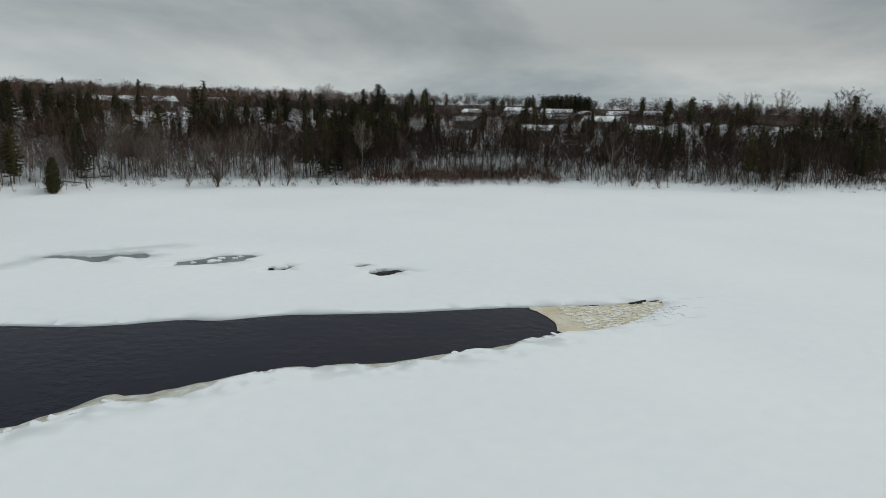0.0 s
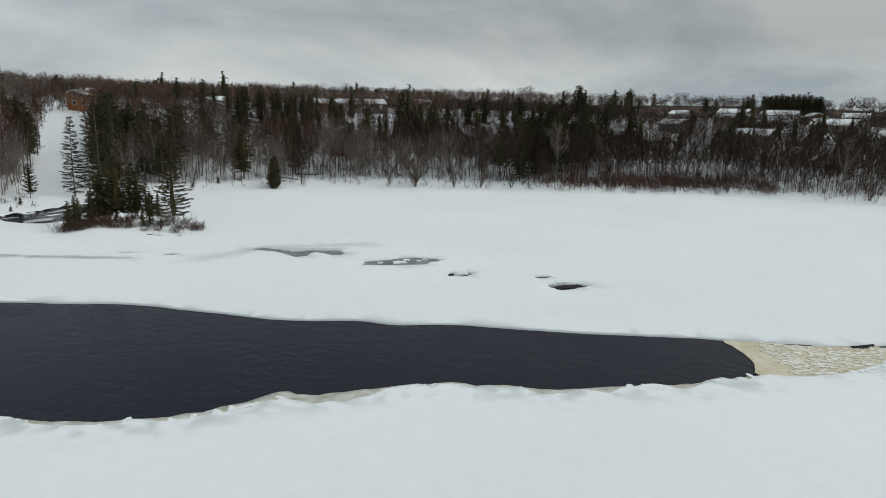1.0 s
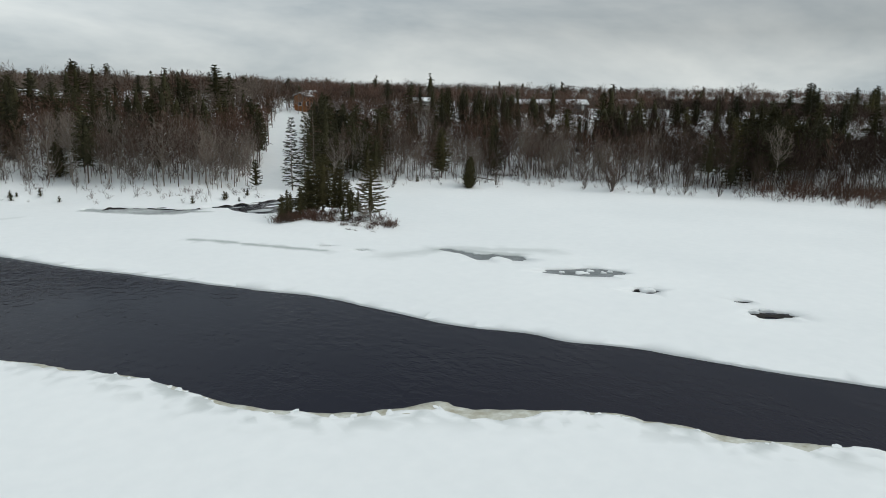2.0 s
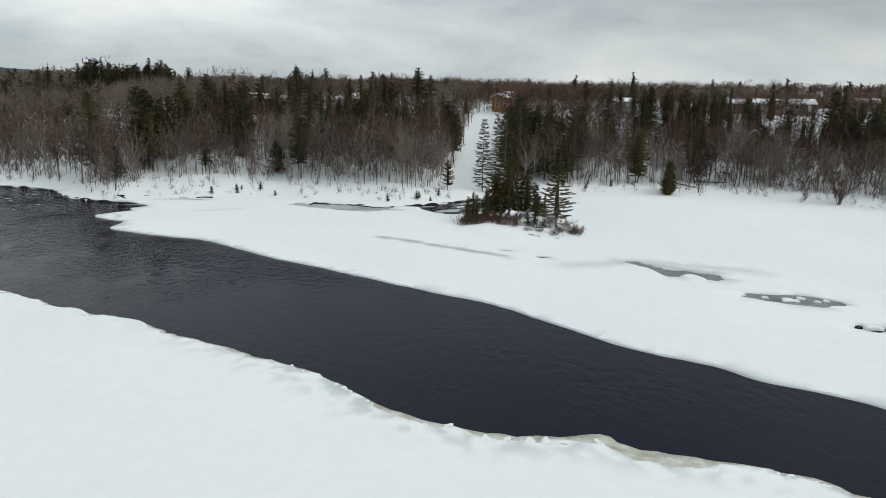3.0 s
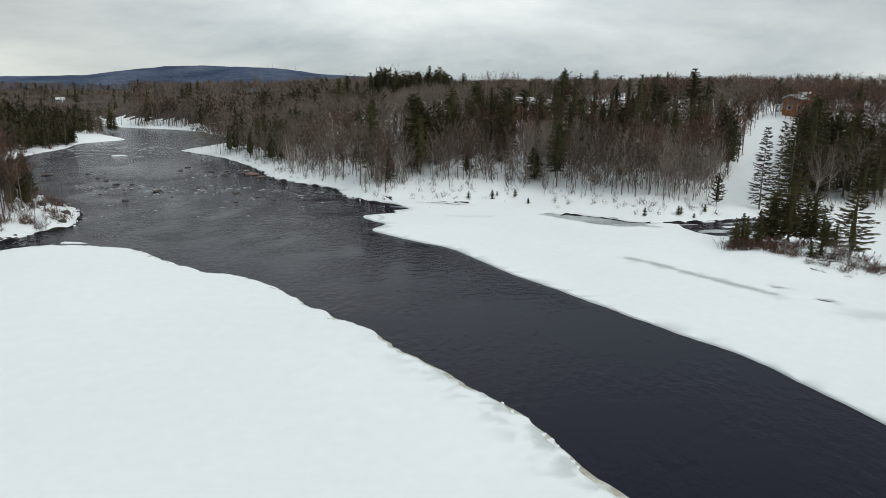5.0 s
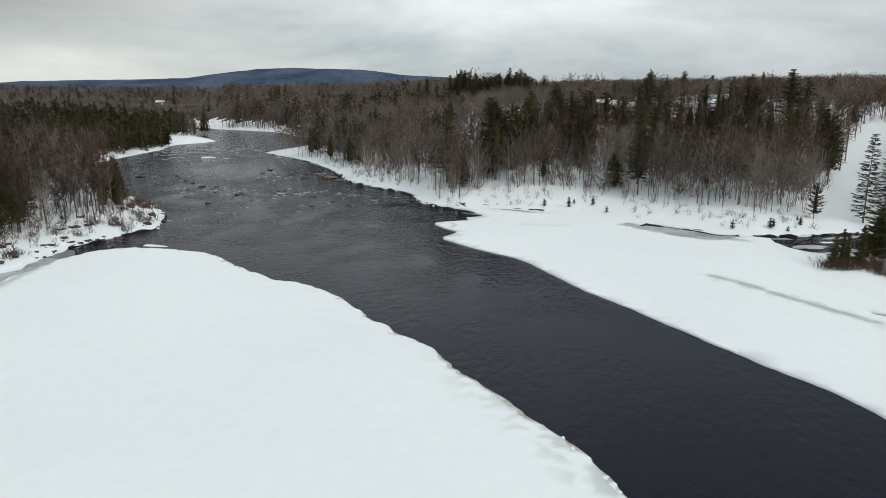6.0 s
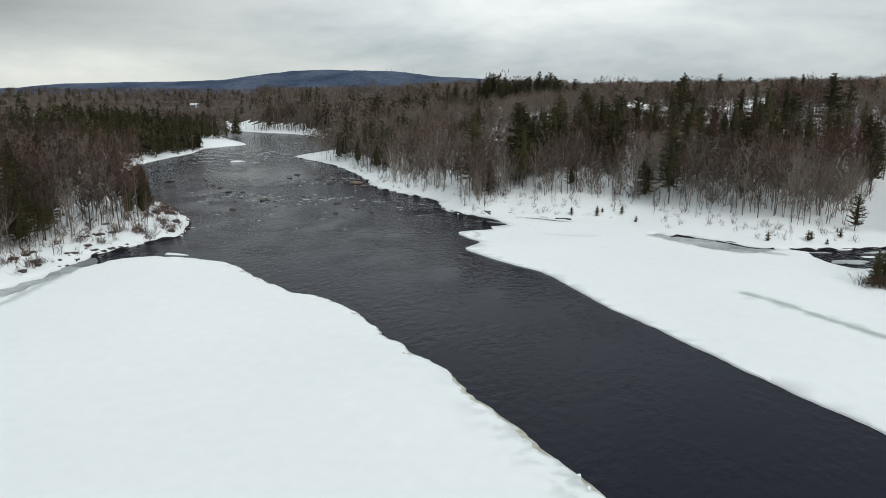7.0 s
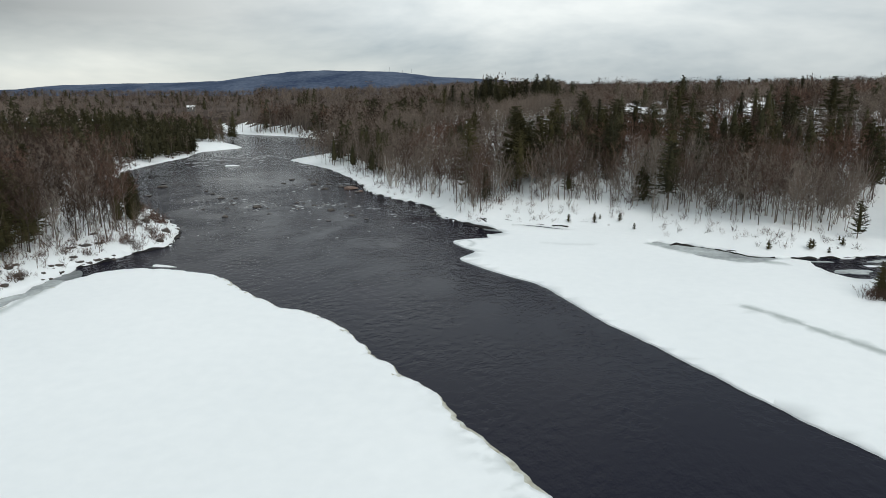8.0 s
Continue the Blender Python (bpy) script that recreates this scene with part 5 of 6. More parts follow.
for px, py, pt in ((50.7, 291.5, 35.5), (56.0, 296.0, 33.0), (87.9, 241.4, 32.3), (109.4, 335.0, 34.2), (318, 131, 36.4), (327, 110, 34.0), (98, 240, 31.0), (65.2, 300, 36.0), (100.6, 330, 35.8), (105.5, 331, 36.8), (117.9, 330, 36.2), (8.2, 300, 34.2)):
    stand(PINE[int(px) % 3], px, py, pt, "pines above the skyline", 16.0)
SKY_TREE = [Kind("bare_tree", bare_tree(180 + i, 13, 46, 12, spread=.34 - .03 * i, clear=.30, fine=.045, sub=3, stems=2, stout=1.1, top=.62), BARK, TWIG, "tall leafless tree with a round crown on the skyline") for i in range(2)]
for k, (px, py, pt) in enumerate(((300, 299.6, 36.9), (330, 307.6, 36.7), (320, 217.5, 37.2), (326, 214.9, 35.6), (330, 170.7, 38.2), (336, 166.7, 38.8), (400, 77.5, 35.8), (380, 9.4, 35.4),
                                  (360, -50.7, 38.2), (340, -62.7, 38.6), (330, -85.8, 39.2), (320, -90.4, 38.2), (370, -41.4, 38.0), (21.6, 340, 37.6), (30.4, 345, 37.6))):
    stand(SKY_TREE[k % 2], px, py, pt, "round crowns on the skyline", 13.0, k * 1.9, 1.0)
for k, (px, py, pt) in enumerate(((330, 117.5, 35.6), (335, 111.2, 36.5), (380, 84.3, 33.8), (380, 79.4, 33.2), (380, 63.6, 34.4), (370, 0.4, 34.6), (370, -13.5, 34.5), (360, -24, 34.9),
                                  (360, 313.7, 36.0), (365, 303.2, 37.0), (330, 195.3, 34.3))):
    stand(PINE[k % 3], px, py, pt, "pines above the skyline", 16.0, k * 2.3, 1.3)
# conifers that stand out among the bare woods: height, then places
STANDOUT = {'pine': [], 'spruce': []}
STANDOUT['pine'].append((9.0, [(7.7, 182.8), (-94, 122.9), (-93.7, 117.9), (-99.3, 156.8), (-87.3, 104.7), (-101.9, 126.6), (229.8, 30.1), (233.7, 11.2)]))
STANDOUT['pine'].append((11.5, [(-22.3, 259.9), (61.7, 179.1), (41.4, 205), (21.7, 205.9), (17.8, 200.2), (31.1, 202.7), (155.9, 144.5), (-98.3, 119.1), (180.6, 138.8), (161.5, 146.6), (231.6, 107.5), (203.5, 122.5), (250.6, 59.3), (254.1, 4.6), (258.2, -6.5), (267.7, -65.5), (215.7, 83.8), (195.1, 95.9), (211.7, 124.2), (285.6, -76.9), (278.1, -81.9), (273.5, -57)]))
STANDOUT['pine'].append((13.5, [(-98.2, 425.6), (-71.9, 449.1), (-23.5, 233.7), (-4.2, 200.9), (-10.2, 230.7), (11.3, 230.7), (12.2, 220.6), (3.5, 226.9), (65.5, 205.1), (20.5, 214), (16.9, 208.3), (26, 213.5), (30.3, 208.9), (35, 206.2), (118.8, 177.9), (161.5, 180.7), (96.4, 177.2), (104.4, 179.7), (104.3, 175.1), (116, 172.6), (-159.9, 190.1), (-189.9, 219.6), (-212.3, 309.6), (-207.7, 310.4), (-208.2, 277.6), (-200.7, 278.4), (-195.1, 280.1), (-116.2, 146), (171.5, 147.2), (193.7, 134.2), (223.2, 115.7), (214.3, 92.3), (235.5, 93.4), (217.7, 99.6), (255.3, 91.9), (325.5, 109.3), (206.9, 103.5), (278.2, -10), (279.9, -19.1), (286.5, -37.3)]))
STANDOUT['pine'].append((13.5, [(295.8, -43.3), (320.6, -93.5), (286.6, -62.9), (300.3, -75.7), (300.3, -84), (306.5, -92), (205.6, 92.4), (202.3, 84.7), (203.6, 126.3)]))
STANDOUT['pine'].append((15.5, [(-84.4, 459.1), (-48.8, 317.1), (-8.2, 218.7), (38.2, 217.8), (77, 211.9), (-216, 279), (-215.2, 292.4), (-210.7, 298.4), (-207.5, 322.7), (186.5, 144.3), (243.3, 100.7), (351.1, -95.4)]))
STANDOUT['spruce'].append((9.0, [(-86.1, 444.5), (-34, 272.7), (-39.1, 272), (-13.3, 180.4), (-7.5, 188.7), (45.8, 169.2), (-177.2, 320.6), (-212.1, 413.3), (177.1, 143.4), (266.4, 41.5), (258, 30.6), (258.6, 25.7), (241, 20.5), (239.8, 10.3)]))
STANDOUT['spruce'].append((11.5, [(46.3, 208.1), (54.4, 214.5), (56.6, 189), (125.2, 173.6), (146.2, 195.5), (155.2, 191.2), (158.2, 186.1), (145, 157.9), (157.9, 175.8), (109.6, 181.3), (-180.3, 318.8), (149.6, 159.2), (233.2, 88.4), (232.5, 72.1), (271, 38.4), (295.7, 14), (266.8, -32.9), (265.4, -44.7)]))
STANDOUT['spruce'].append((13.5, [(-62.5, 440.4), (41.7, 215.1), (65.2, 211.5), (82.4, 214.2), (56.9, 209.7), (15.7, 214.4), (46.1, 193.8), (49.6, 184.7), (46.7, 175.1), (131.1, 166.8), (139, 173.4), (147.2, 189.7), (135.3, 200.6), (142.3, 195.8), (161, 173), (162.3, 166.4), (152.7, 172.4), (-201.4, 309.9), (-181.5, 306.3), (-179.9, 311.9), (-192.3, 284.5), (-195.6, 309), (-189.5, 310.6), (153.6, 180.1), (164.9, 175), (215.1, 118.2), (239.2, 105.4), (283.1, 114.4), (223, 107), (238, 86.8), (235.3, 76.4), (267.8, 45.4), (254.1, -14.4), (259.3, -26.9), (345.8, -82.8)]))
STANDOUT['spruce'].append((15.5, [(-81.1, 457.7), (-45.1, 317.6), (-93, 463.6), (-210.2, 337.8), (144.2, 180.3), (148.6, 181.9)]))
rng_c = random.Random(53)
for sort, kinds, base in (("pine", SLOPE_PINE, 13.6), ("spruce", SPRUCE, 12.6)):
    for tall, places in STANDOUT[sort]:
        for px, py in places:
            if any(math.hypot(px - hx, py - hy) < hr * 0.75 for hx, hy, hr in HOUSE_SPOTS):
                continue
            k = rng_c.randrange(3)
            stand(kinds[k], px, py, ground_height(px, py) + tall * rng_c.uniform(.95, 1.05), "conifers on the slope",
                  base if sort == "pine" else (12.6, 14.6, 10.1)[k], None, rng_c.uniform(.95, 1.3))
for px, py, tall in ((-85.5, 105.0, 9.5), (-88.0, 101.5, 10.5), (-86.0, 111.0, 8.0), (-94.5, 120.5, 11.0), (-108.0, 129.0, 12.0), (-92.0, 98.0, 10.0), (-99.0, 112.0, 12.0), (-88.5, 115.5, 10.5), (-91.5, 111.0, 12.0), (-87.0, 108.0, 9.0), (-95.5, 117.0, 12.5), (-93.0, 106.5, 11.0), (-104.5, 134.0, 9.0),
                     (-214.0, 430.0, 13.0), (-210.0, 426.0, 11.0), (-218.0, 434.0, 9.0), (-223.0, 432.0, 14.0)):
    stand(SLOPE_PINE[2 if tall > 8 else 0], px, py, ground_height(px, py) + tall, "pines of the wooded bank", 13.6, None, 1.15)
# a ragged stand of pines on the crest
rng_p = random.Random(31)
for i in range(34):
    a = rng_p.random()
    px, py = -33 + 43 * a + rng_p.uniform(-1, 1), 310 + rng_p.uniform(-9, 9)
    top = 34.9 + 2.2 * noise.noise(Vector((px / 9, 2.0, 0.5))) + rng_p.uniform(-2.4, 1.4) - 2.0 * max(0.0, a - 0.75) * 4
    stand((PINE + SLOPE_PINE + SPRUCE[:2])[rng_p.randrange(8)] if i % 3 else PINE[i % 3], px, py, top, "pines above the skyline",
          (16.0 if i % 3 == 0 else 14.0), None, rng_p.uniform(.95, 1.4))
for i in range(22):
    px, py = 404 + 4 * math.sin(i * 3.0), 31 + i * 1.35
    stand(PINE[i % 3], px, py, 36.2 - 0.010 * (i - 10.5) ** 2 + 0.5 * math.sin(i * 1.9), "row of pines behind the town", 16.0, None, 1.25)
for px, py, pt in ((-46.8, 212.0, 14.0), (-44.0, 209.0, 12.0), (-30, 196, 11), (-20, 184, 9.5)):
    stand(BIRCH[int(px) % 2], px, py, pt, "birches leaning over the bank", 11.0)
stand(ISLAND_SPRUCE[0], -13.9, 187.0, 10.2, "spruces at the water", 11.1)
for px, py, pt in ((153.0, 112.5, 13.5), (154.5, 113.5, 11.5), (149.5, 119.5, 6.5), (160.0, 103.5, 7.5), (165, 97.5, 7.0), (171.0, 90.5, 6.5),
                   (206.0, 36, 7.5), (214, 0, 9.0), (217, -8, 8), (228, -45, 10.0), (131.0, 137.5, 8.0)):
    stand(WILLOW[int(px) % 2], px, py, pt, "willows at the edge of the ice", 10.0)


for k, (px, py, sc) in enumerate(((106.0, 212.5, .8), (108.5, 214.0, .9), (113.5, 213.0, .85), (117.5, 215.5, .9), (101.5, 216.5, .8), (98.0, 213.0, .9), (121.0, 217.0, .8))):
    BARE[k % 6].plant(place_matrix(px, py, ground_height(px, py), k * 1.7, sc), "bare trees round the house")
rng_s = random.Random(77)
for k in range(16):
    q = foot_line[int(len(foot_line) * rng_s.uniform(0.02, 0.2))]
    sx, sy = q[0] + rng_s.uniform(-1, 3), q[1] + rng_s.uniform(1.0, 5.0)
    if math.hypot(sx - 69, sy - 150) > 7:
        stand(SAPLING, sx, sy, ground_height(sx, sy) + rng_s.uniform(.9, 2.0), "saplings at the foot of the bank", 3.05, k * 1.1, 1.2)
for k in range(75):
    q = left_line[int(rng_s.uniform(0.45, 0.98) * len(left_line))]
    sx, sy = q[0] - rng_s.uniform(2.5, 9), q[1] - rng_s.uniform(-2, 3)
    ob = tagged(new("shrub", BANK_BUSH[k % 3]), "leafless reddish shrub on the snowy bank", "shrub", "shrubs on the river bank")
    ob.matrix_basis = place_matrix(sx, sy, ground_height(sx, sy), k * 1.3, rng_s.uniform(.7, 1.3))


# ---------------------------------------------------------------- ice, foam, rocks
def build_rim():
    outer, inner = near_line, near_line + side_of(near_line) * (rim_wide + 0.6)[:, None]
    n = len(outer)
    z0 = -0.13 + 0.05 * vnoise(outer[:, 0], outer[:, 1], 1.1, 3)
    rows = [np.column_stack([outer, np.full(n, -0.5)]), np.column_stack([outer, z0]),
            np.column_stack([(outer * 0.55 + inner * 0.45), -0.06 + 0.06 * vnoise(outer[:, 0], outer[:, 1], 0.8, 5)]),
            np.column_stack([inner, np.full(n, -0.05)])]
    v = np.concatenate(rows)
    tri = []
    for r in range(3):
        for i in range(n - 1):
            a, b = r * n + i, r * n + i + 1
            tri += [(a, a + n, b + n), (a, b + n, b)]
    me = mesh_from("ice_rim", v, tri, RIM_ICE, True)
    return tagged(new("ice_rim", me), "tan-stained wet ice rim along the open water", "ice rim", kind="structure")


build_rim()


def grown(outline, by):
    c = outline.mean(0)
    return c + (outline - c) * by


flat_sheet("wet_ice", grown(POND, 1.03), -0.10, WET_ICE, "grey wet ice in a melted hole", "ice", kind="structure")
flat_sheet("wet_ice", grown(SLOT, 1.03), -0.11, WET_ICE, "grey wet ice in a melted slot", "ice", kind="structure")
flat_sheet("wet_ice", grown(CRACK, 1.04), -0.12, SLUSH, "grey slush over a crack in the ice", "ice", kind="structure")
flat_sheet("wet_ice", blob(55.0, 130.6, 6.4, 3.0, 0.25, 33, 30, .6), -0.12, SLUSH, "grey slush floating in the open creek", "ice", kind="structure")
flat_sheet("wet_ice", blob(52.6, 137.3, 4.2, 1.1, 0.15, 34, 24, .7), -0.12, SLUSH, "grey slush floating in the open creek", "ice", kind="structure")
flat_sheet("wet_ice", blob(64.5, 140.2, 8.0, 2.0, 0.45, 32, 30, .7), -0.12, SLUSH, "grey slush floating in the open creek", "ice", kind="structure")
flat_sheet("wet_ice", blob(62.0, 132.6, 4.0, 1.6, 0.7, 36, 24, .6), -0.12, SLUSH, "grey slush floating in the open creek", "ice", kind="structure")
flat_sheet("wet_ice", curve_points([(-86, 62), (-58, 62), (-60, 80), (-64, 92), (-68.5, 99.5), (-72.0, 102.5), (-75.5, 102.0), (-79, 99), (-86, 92), (-90, 78)], 1.0, True, .4, 2, 7), -0.14,
           SLUSH, "grey slush between the ice sheet and the bank", "ice", kind="structure")
flat_sheet("wet_ice", curve_points([(-68.0, 97.0), (-69.5, 102.0), (-72.0, 106.5), (-74.6, 108.5), (-77.5, 104.0), (-79.0, 98.0), (-74, 95)], 0.8, True, .4, 2, 8), -0.165, WET_ICE,
           "thin dark ice thinning out into open water", "ice", kind="structure")
flat_sheet("wet_ice", blob(-6.5, 155.5, 8, 2.6, -0.2, 43, 30, .4), -0.13, WET_ICE, "thin grey ice at the creek mouth", "ice", kind="structure")
flat_sheet("stained_ice", curve_points([(-13.6, 144.6), (-11.6, 144.4), (-9.6, 142.6), (-8.8, 140.2), (-9.8, 138.4), (-11.2, 139.6), (-11.4, 142.0), (-12.6, 143.4)], 0.5, True, .2, 1.5, 9), -0.175,
           OLIVE_ICE, "olive-tan ice under shallow water at the tongue", "ice", kind="structure", thick=0.02)
flat_sheet("tan_foam", grown(TAIL, 1.05), -0.11, FOAM, "tan river foam packed at the end of the open channel", "foam", kind="structure")


def chunk(seed, r, tall, rough=0.35, sides=7):
    """A broken piece of ice or a lump of snow: an uneven prism with a rounded top."""
    rr = random.Random(seed)
    bm = bmesh.new()
    rings = []
    for k, (f, z) in enumerate(((1.0, -0.1), (1.0, tall * 0.55), (0.72, tall))):
        ring = []
        for i in range(sides):
            a = 2 * math.pi * i / sides
            q = r * f * (1 + rough * math.sin(seed + 3 * a) * 0.5 + rough * rr.uniform(-.5, .5))
            ring.append(bm.verts.new((math.cos(a) * q, math.sin(a) * q, z + rr.uniform(-.1, .1) * tall)))
        rings.append(ring)
    for a, b in zip(rings, rings[1:]):
        for i in range(sides):
            j = (i + 1) % sides
            bm.faces.new([a[i], a[j], b[j], b[i]])
    bm.faces.new(rings[-1])
    return bm


def mesh_of(bm, mat, name):
    me = bpy.data.meshes.new(name)
    bm.to_mesh(me)
    bm.free()
    me.materials.append(mat)
    return me


def build_brash():
    """Broken plates of ice frozen into the foam."""
    rng = np.random.default_rng(31)
    top = tagged(new("ice_field"), "yellowish broken ice plates packed behind tan foam", "broken ice")
    top.location = (66, 0, -0.1)
    kinds = [mesh_of(chunk(200 + i, 0.24, 0.035, .5), BRASH, "ice_plate") for i in range(5)]
    pts = scatter_points(rng, 57, 74, -11, 9, 0.52)
    core = grown(TAIL, 0.93)
    pts = pts[inside(core, pts)]
    # nearest the water the foam lies open
    along = (pts - np.array((61.5, 6.0))) @ np.array((0.5, -0.86))
    pts = pts[(along > 2.6 + rng.uniform(-.6, .6, len(pts)))]
    pts = pts[rng.permutation(len(pts))[:298]]
    for k, (x, y) in enumerate(pts):
        ob = part("ice_plate", kinds[k % 5], None, top)
        sc = rng.uniform(.6, 1.3)
        ob.matrix_basis = Matrix.LocRotScale((x - 66, y, 0.02), Euler((rng.uniform(-.12, .12), rng.uniform(-.12, .12), -0.9 + rng.uniform(-.3, .3))), (sc * 1.5, sc * .75, sc))


build_brash()

LUMPS = [mesh_of(chunk(240 + i, 0.7, 0.3, .38, 14), SNOW_PATCH, "snow_lump") for i in range(3)]
for me in LUMPS:
    me.polygons.foreach_set("use_smooth", [True] * len(me.polygons))


def lump(x, y, sx, sy, sz, yaw, label, z=-0.1):
    ob = tagged(new("snow_lump", LUMPS[int(x * 3) % 3]), label, "snow lump")
    ob.matrix_basis = Matrix.LocRotScale((x, y, z), Euler((0, 0, yaw)), (sx, sy, sz))


for x, y, sx, sy in ((70.6, 55.5, 1.5, 1.0), (72.6, 55.6, 0.8, .6), (74.7, 53.6, .6, .5), (68.5, 57.4, .6, .45), (73.4, 53.8, .6, .4)):
    lump(x, y, sx, sy, 0.7, A1, "white snow lump on grey wet ice")
lump(70.4, 44.5, 1.5, 1.0, 1.5, A1, "snow cap standing in a melted hole", -0.2)
lump(74.6, 30.9, 1.2, .5, 1.2, A1, "snow lump at the rim of a dark hole")
lump(72.9, 31.4, .9, .5, 1.2, A1, "snow lump at the rim of a dark hole")
for x, y, sx, sy in ((72.8, -7.5, 2.0, .5), (74.6, -9.4, 1.6, .4), (71.0, -11.0, 1.8, .5), (66.5, -10.0, 2.0, .6), (62.0, -6.6, 2.2, .6), (58.5, -2.6, 2.0, .6), (76.0, -11.5, 1.2, .3)):
    lump(x, y, sx, sy, 0.4, -1.0, "low ridge of broken snow beside packed foam", -0.08)
lump(60.2, 135.6, 2.4, .9, .35, 0.2, "snow floe resting in the open creek", -0.25)
lump(63.6, 134.4, 1.2, .7, .4, 0.6, "snow floe resting in the open creek", -0.25)
lump(-132.2, 272.0, 4.2, 2.4, 2.2, 0.3, "snow-topped ice floe stranded in the rapids", -0.3)
lump(-62.0, 113.8, 3.4, .8, .7, -0.1, "thin snow floe at the edge of the ice sheet", -0.25)


def rock_mesh(seed, flat=0.6, mat=ROCK):
    rr = random.Random(seed)
    bm = bmesh.new()
    bmesh.ops.create_icosphere(bm, subdivisions=2, radius=1.0)
    off = Vector((rr.uniform(-9, 9), rr.uniform(-9, 9), rr.uniform(-9, 9)))
    for v in bm.verts:
        k = 1 + 0.35 * noise.noise(v.co * 1.1 + off) + 0.15 * noise.noise(v.co * 3 + off)
        v.co = Vector((v.co.x * k, v.co.y * k * 0.8, v.co.z * k * flat))
    return mesh_of(bm, mat, "rock")


ROCKS = [rock_mesh(300 + i, 0.45 + 0.08 * i) for i in range(4)]
RED_ROCKS = [rock_mesh(310 + i, 0.5, RED_ROCK) for i in range(4)]


def rock(x, y, z, r, yaw, label, group, flat=0.8, meshes=ROCKS):
    ob = tagged(new("rock", meshes[int(abs(x * 7 + y * 3)) % 4]), label, "rock", group)
    ob.matrix_basis = Matrix.LocRotScale((x, y, z), Euler((0, 0, yaw)), (r, r, r * flat))


def water_level(y):
    return WATER_Z + 0.25 * float(smooth((y - 150) / 150))


def build_rocks():
    rng = np.random.default_rng(41)
    big = [(-73.7, 175.6, 1.4), (-52.7, 174.6, 1.1), (-91.1, 188.3, 1.2), (-87.0, 189.1, .7), (-122.2, 207.2, 1.9), (-114.7, 188.7, 1.1), (-88.1, 232.5, 1.3),
           (-75.4, 221.2, 1.3), (-68.0, 211.8, 1.3), (-86.6, 222.3, .9), (-75.1, 160.7, .9), (-82.0, 234.0, .8), (-78.0, 231.0, .7), (-71.0, 223.0, .9),
           (-64.5, 217.5, 1.4), (-56.0, 207.0, 1.2), (-98.0, 196.0, .8), (-103.0, 201.0, .7), (-66.0, 184.0, .7), (-60.0, 181.0, .7), (-45.0, 168.0, .8),
           (-40.0, 164.0, .7), (-48.0, 160.0, .7), (-112.0, 212.0, .8), (-126.0, 214.0, .9), (-62.0, 222.0, .9)]
    for x, y, r in big:
        rock(x, y, water_level(y) + 0.04 * r, r, x % 3, "wet dark boulder barely out of the rapids", "boulders in the rapids", 0.62)
    rock(-60.2, 213.4, water_level(213) + 0.2, 2.4, 0.4, "reddish-brown flat boulder by the snowy bank", "boulders in the rapids", 0.55, RED_ROCKS)
    rock(-55.4, 208.4, water_level(208) + 0.1, 1.3, 1.4, "reddish-brown flat boulder by the snowy bank", "boulders in the rapids", 0.5, RED_ROCKS)
    for cx, cy, wx, wy, n in ((-66, 178, 15, 6, 26), (-80, 218, 16, 9, 16), (-115, 205, 10, 9, 6), (-143, 300, 20, 12, 14)):
        for _ in range(n):
            x, y = rng.normal(cx, wx), rng.normal(cy, wy)
            if inside(WATER_LOOP, np.array([(x, y)]))[0]:
                rock(x, y, water_level(y) - 0.02, rng.uniform(.25, .6), rng.uniform(0, 3), "wet dark stone in the rapids", "boulders in the rapids", .6)
    # stones strewn over the snowy margin of the wooded bank
    for _ in range(46):
        q = left_line[int(rng.uniform(0.62, 0.97) * len(left_line))]
        x, y = q[0] - rng.uniform(0.5, 7.5), q[1] + rng.uniform(-2, 2)
        rock(x, y, ground_height(x, y) + 0.02, 0.25 + 0.85 * rng.random() ** 2, rng.uniform(0, 3), "dark stone showing through snow on the wooded bank", "stones of the wooded bank")
    for x, y, r in ((-76.6, 111.8, .9), (-75.4, 112.6, .7), (-75.2, 114.6, .9), (-74.6, 116.2, .6), (-74.6, 118.2, .5), (-75.6, 106.2, .7), (-76.0, 104.0, .5), (-75.2, 101.5, .45), (-74.6, 102.6, .4),
                    (-71.5, 128.0, .5), (-72.6, 136.0, .5), (-77.6, 144.0, .7), (-82.2, 116.7, 1.0), (-81.2, 119.3, 1.3), (-80.1, 121.7, .9), (-78.2, 112.4, .8), (-77.6, 108.2, .8), (-85.0, 126.6, .9)):
        rock(x, y, ground_height(x, y) - 0.05, r, x * 7 % 3, "black wet stone capped with snow at the wooded bank", "stones of the wooded bank", 0.6)
        if r > .65:
            lump(x - 0.1, y + 0.15, r * 1.0, r * .8, .55, y % 3, "cap of snow on a stone", ground_height(x, y) + r * 0.2)
    # stones along the waterline of the banks
    for line, n, lo, hi in ((right_line, 90, 0, 280), (left_line, 84, 200, 560)):
        ids = np.linspace(lo, min(hi, len(line) - 1), n).astype(int)
        for i in ids:
            if rng.random() < 0.4:
                continue
            x, y = line[i] + rng.uniform(-1.2, 1.2, 2)
            rock(x, y, WATER_Z, 0.18 + 0.85 * rng.random() ** 3, rng.uniform(0, 3), "dark wet stone at the snowy waterline", "stones along the waterline")


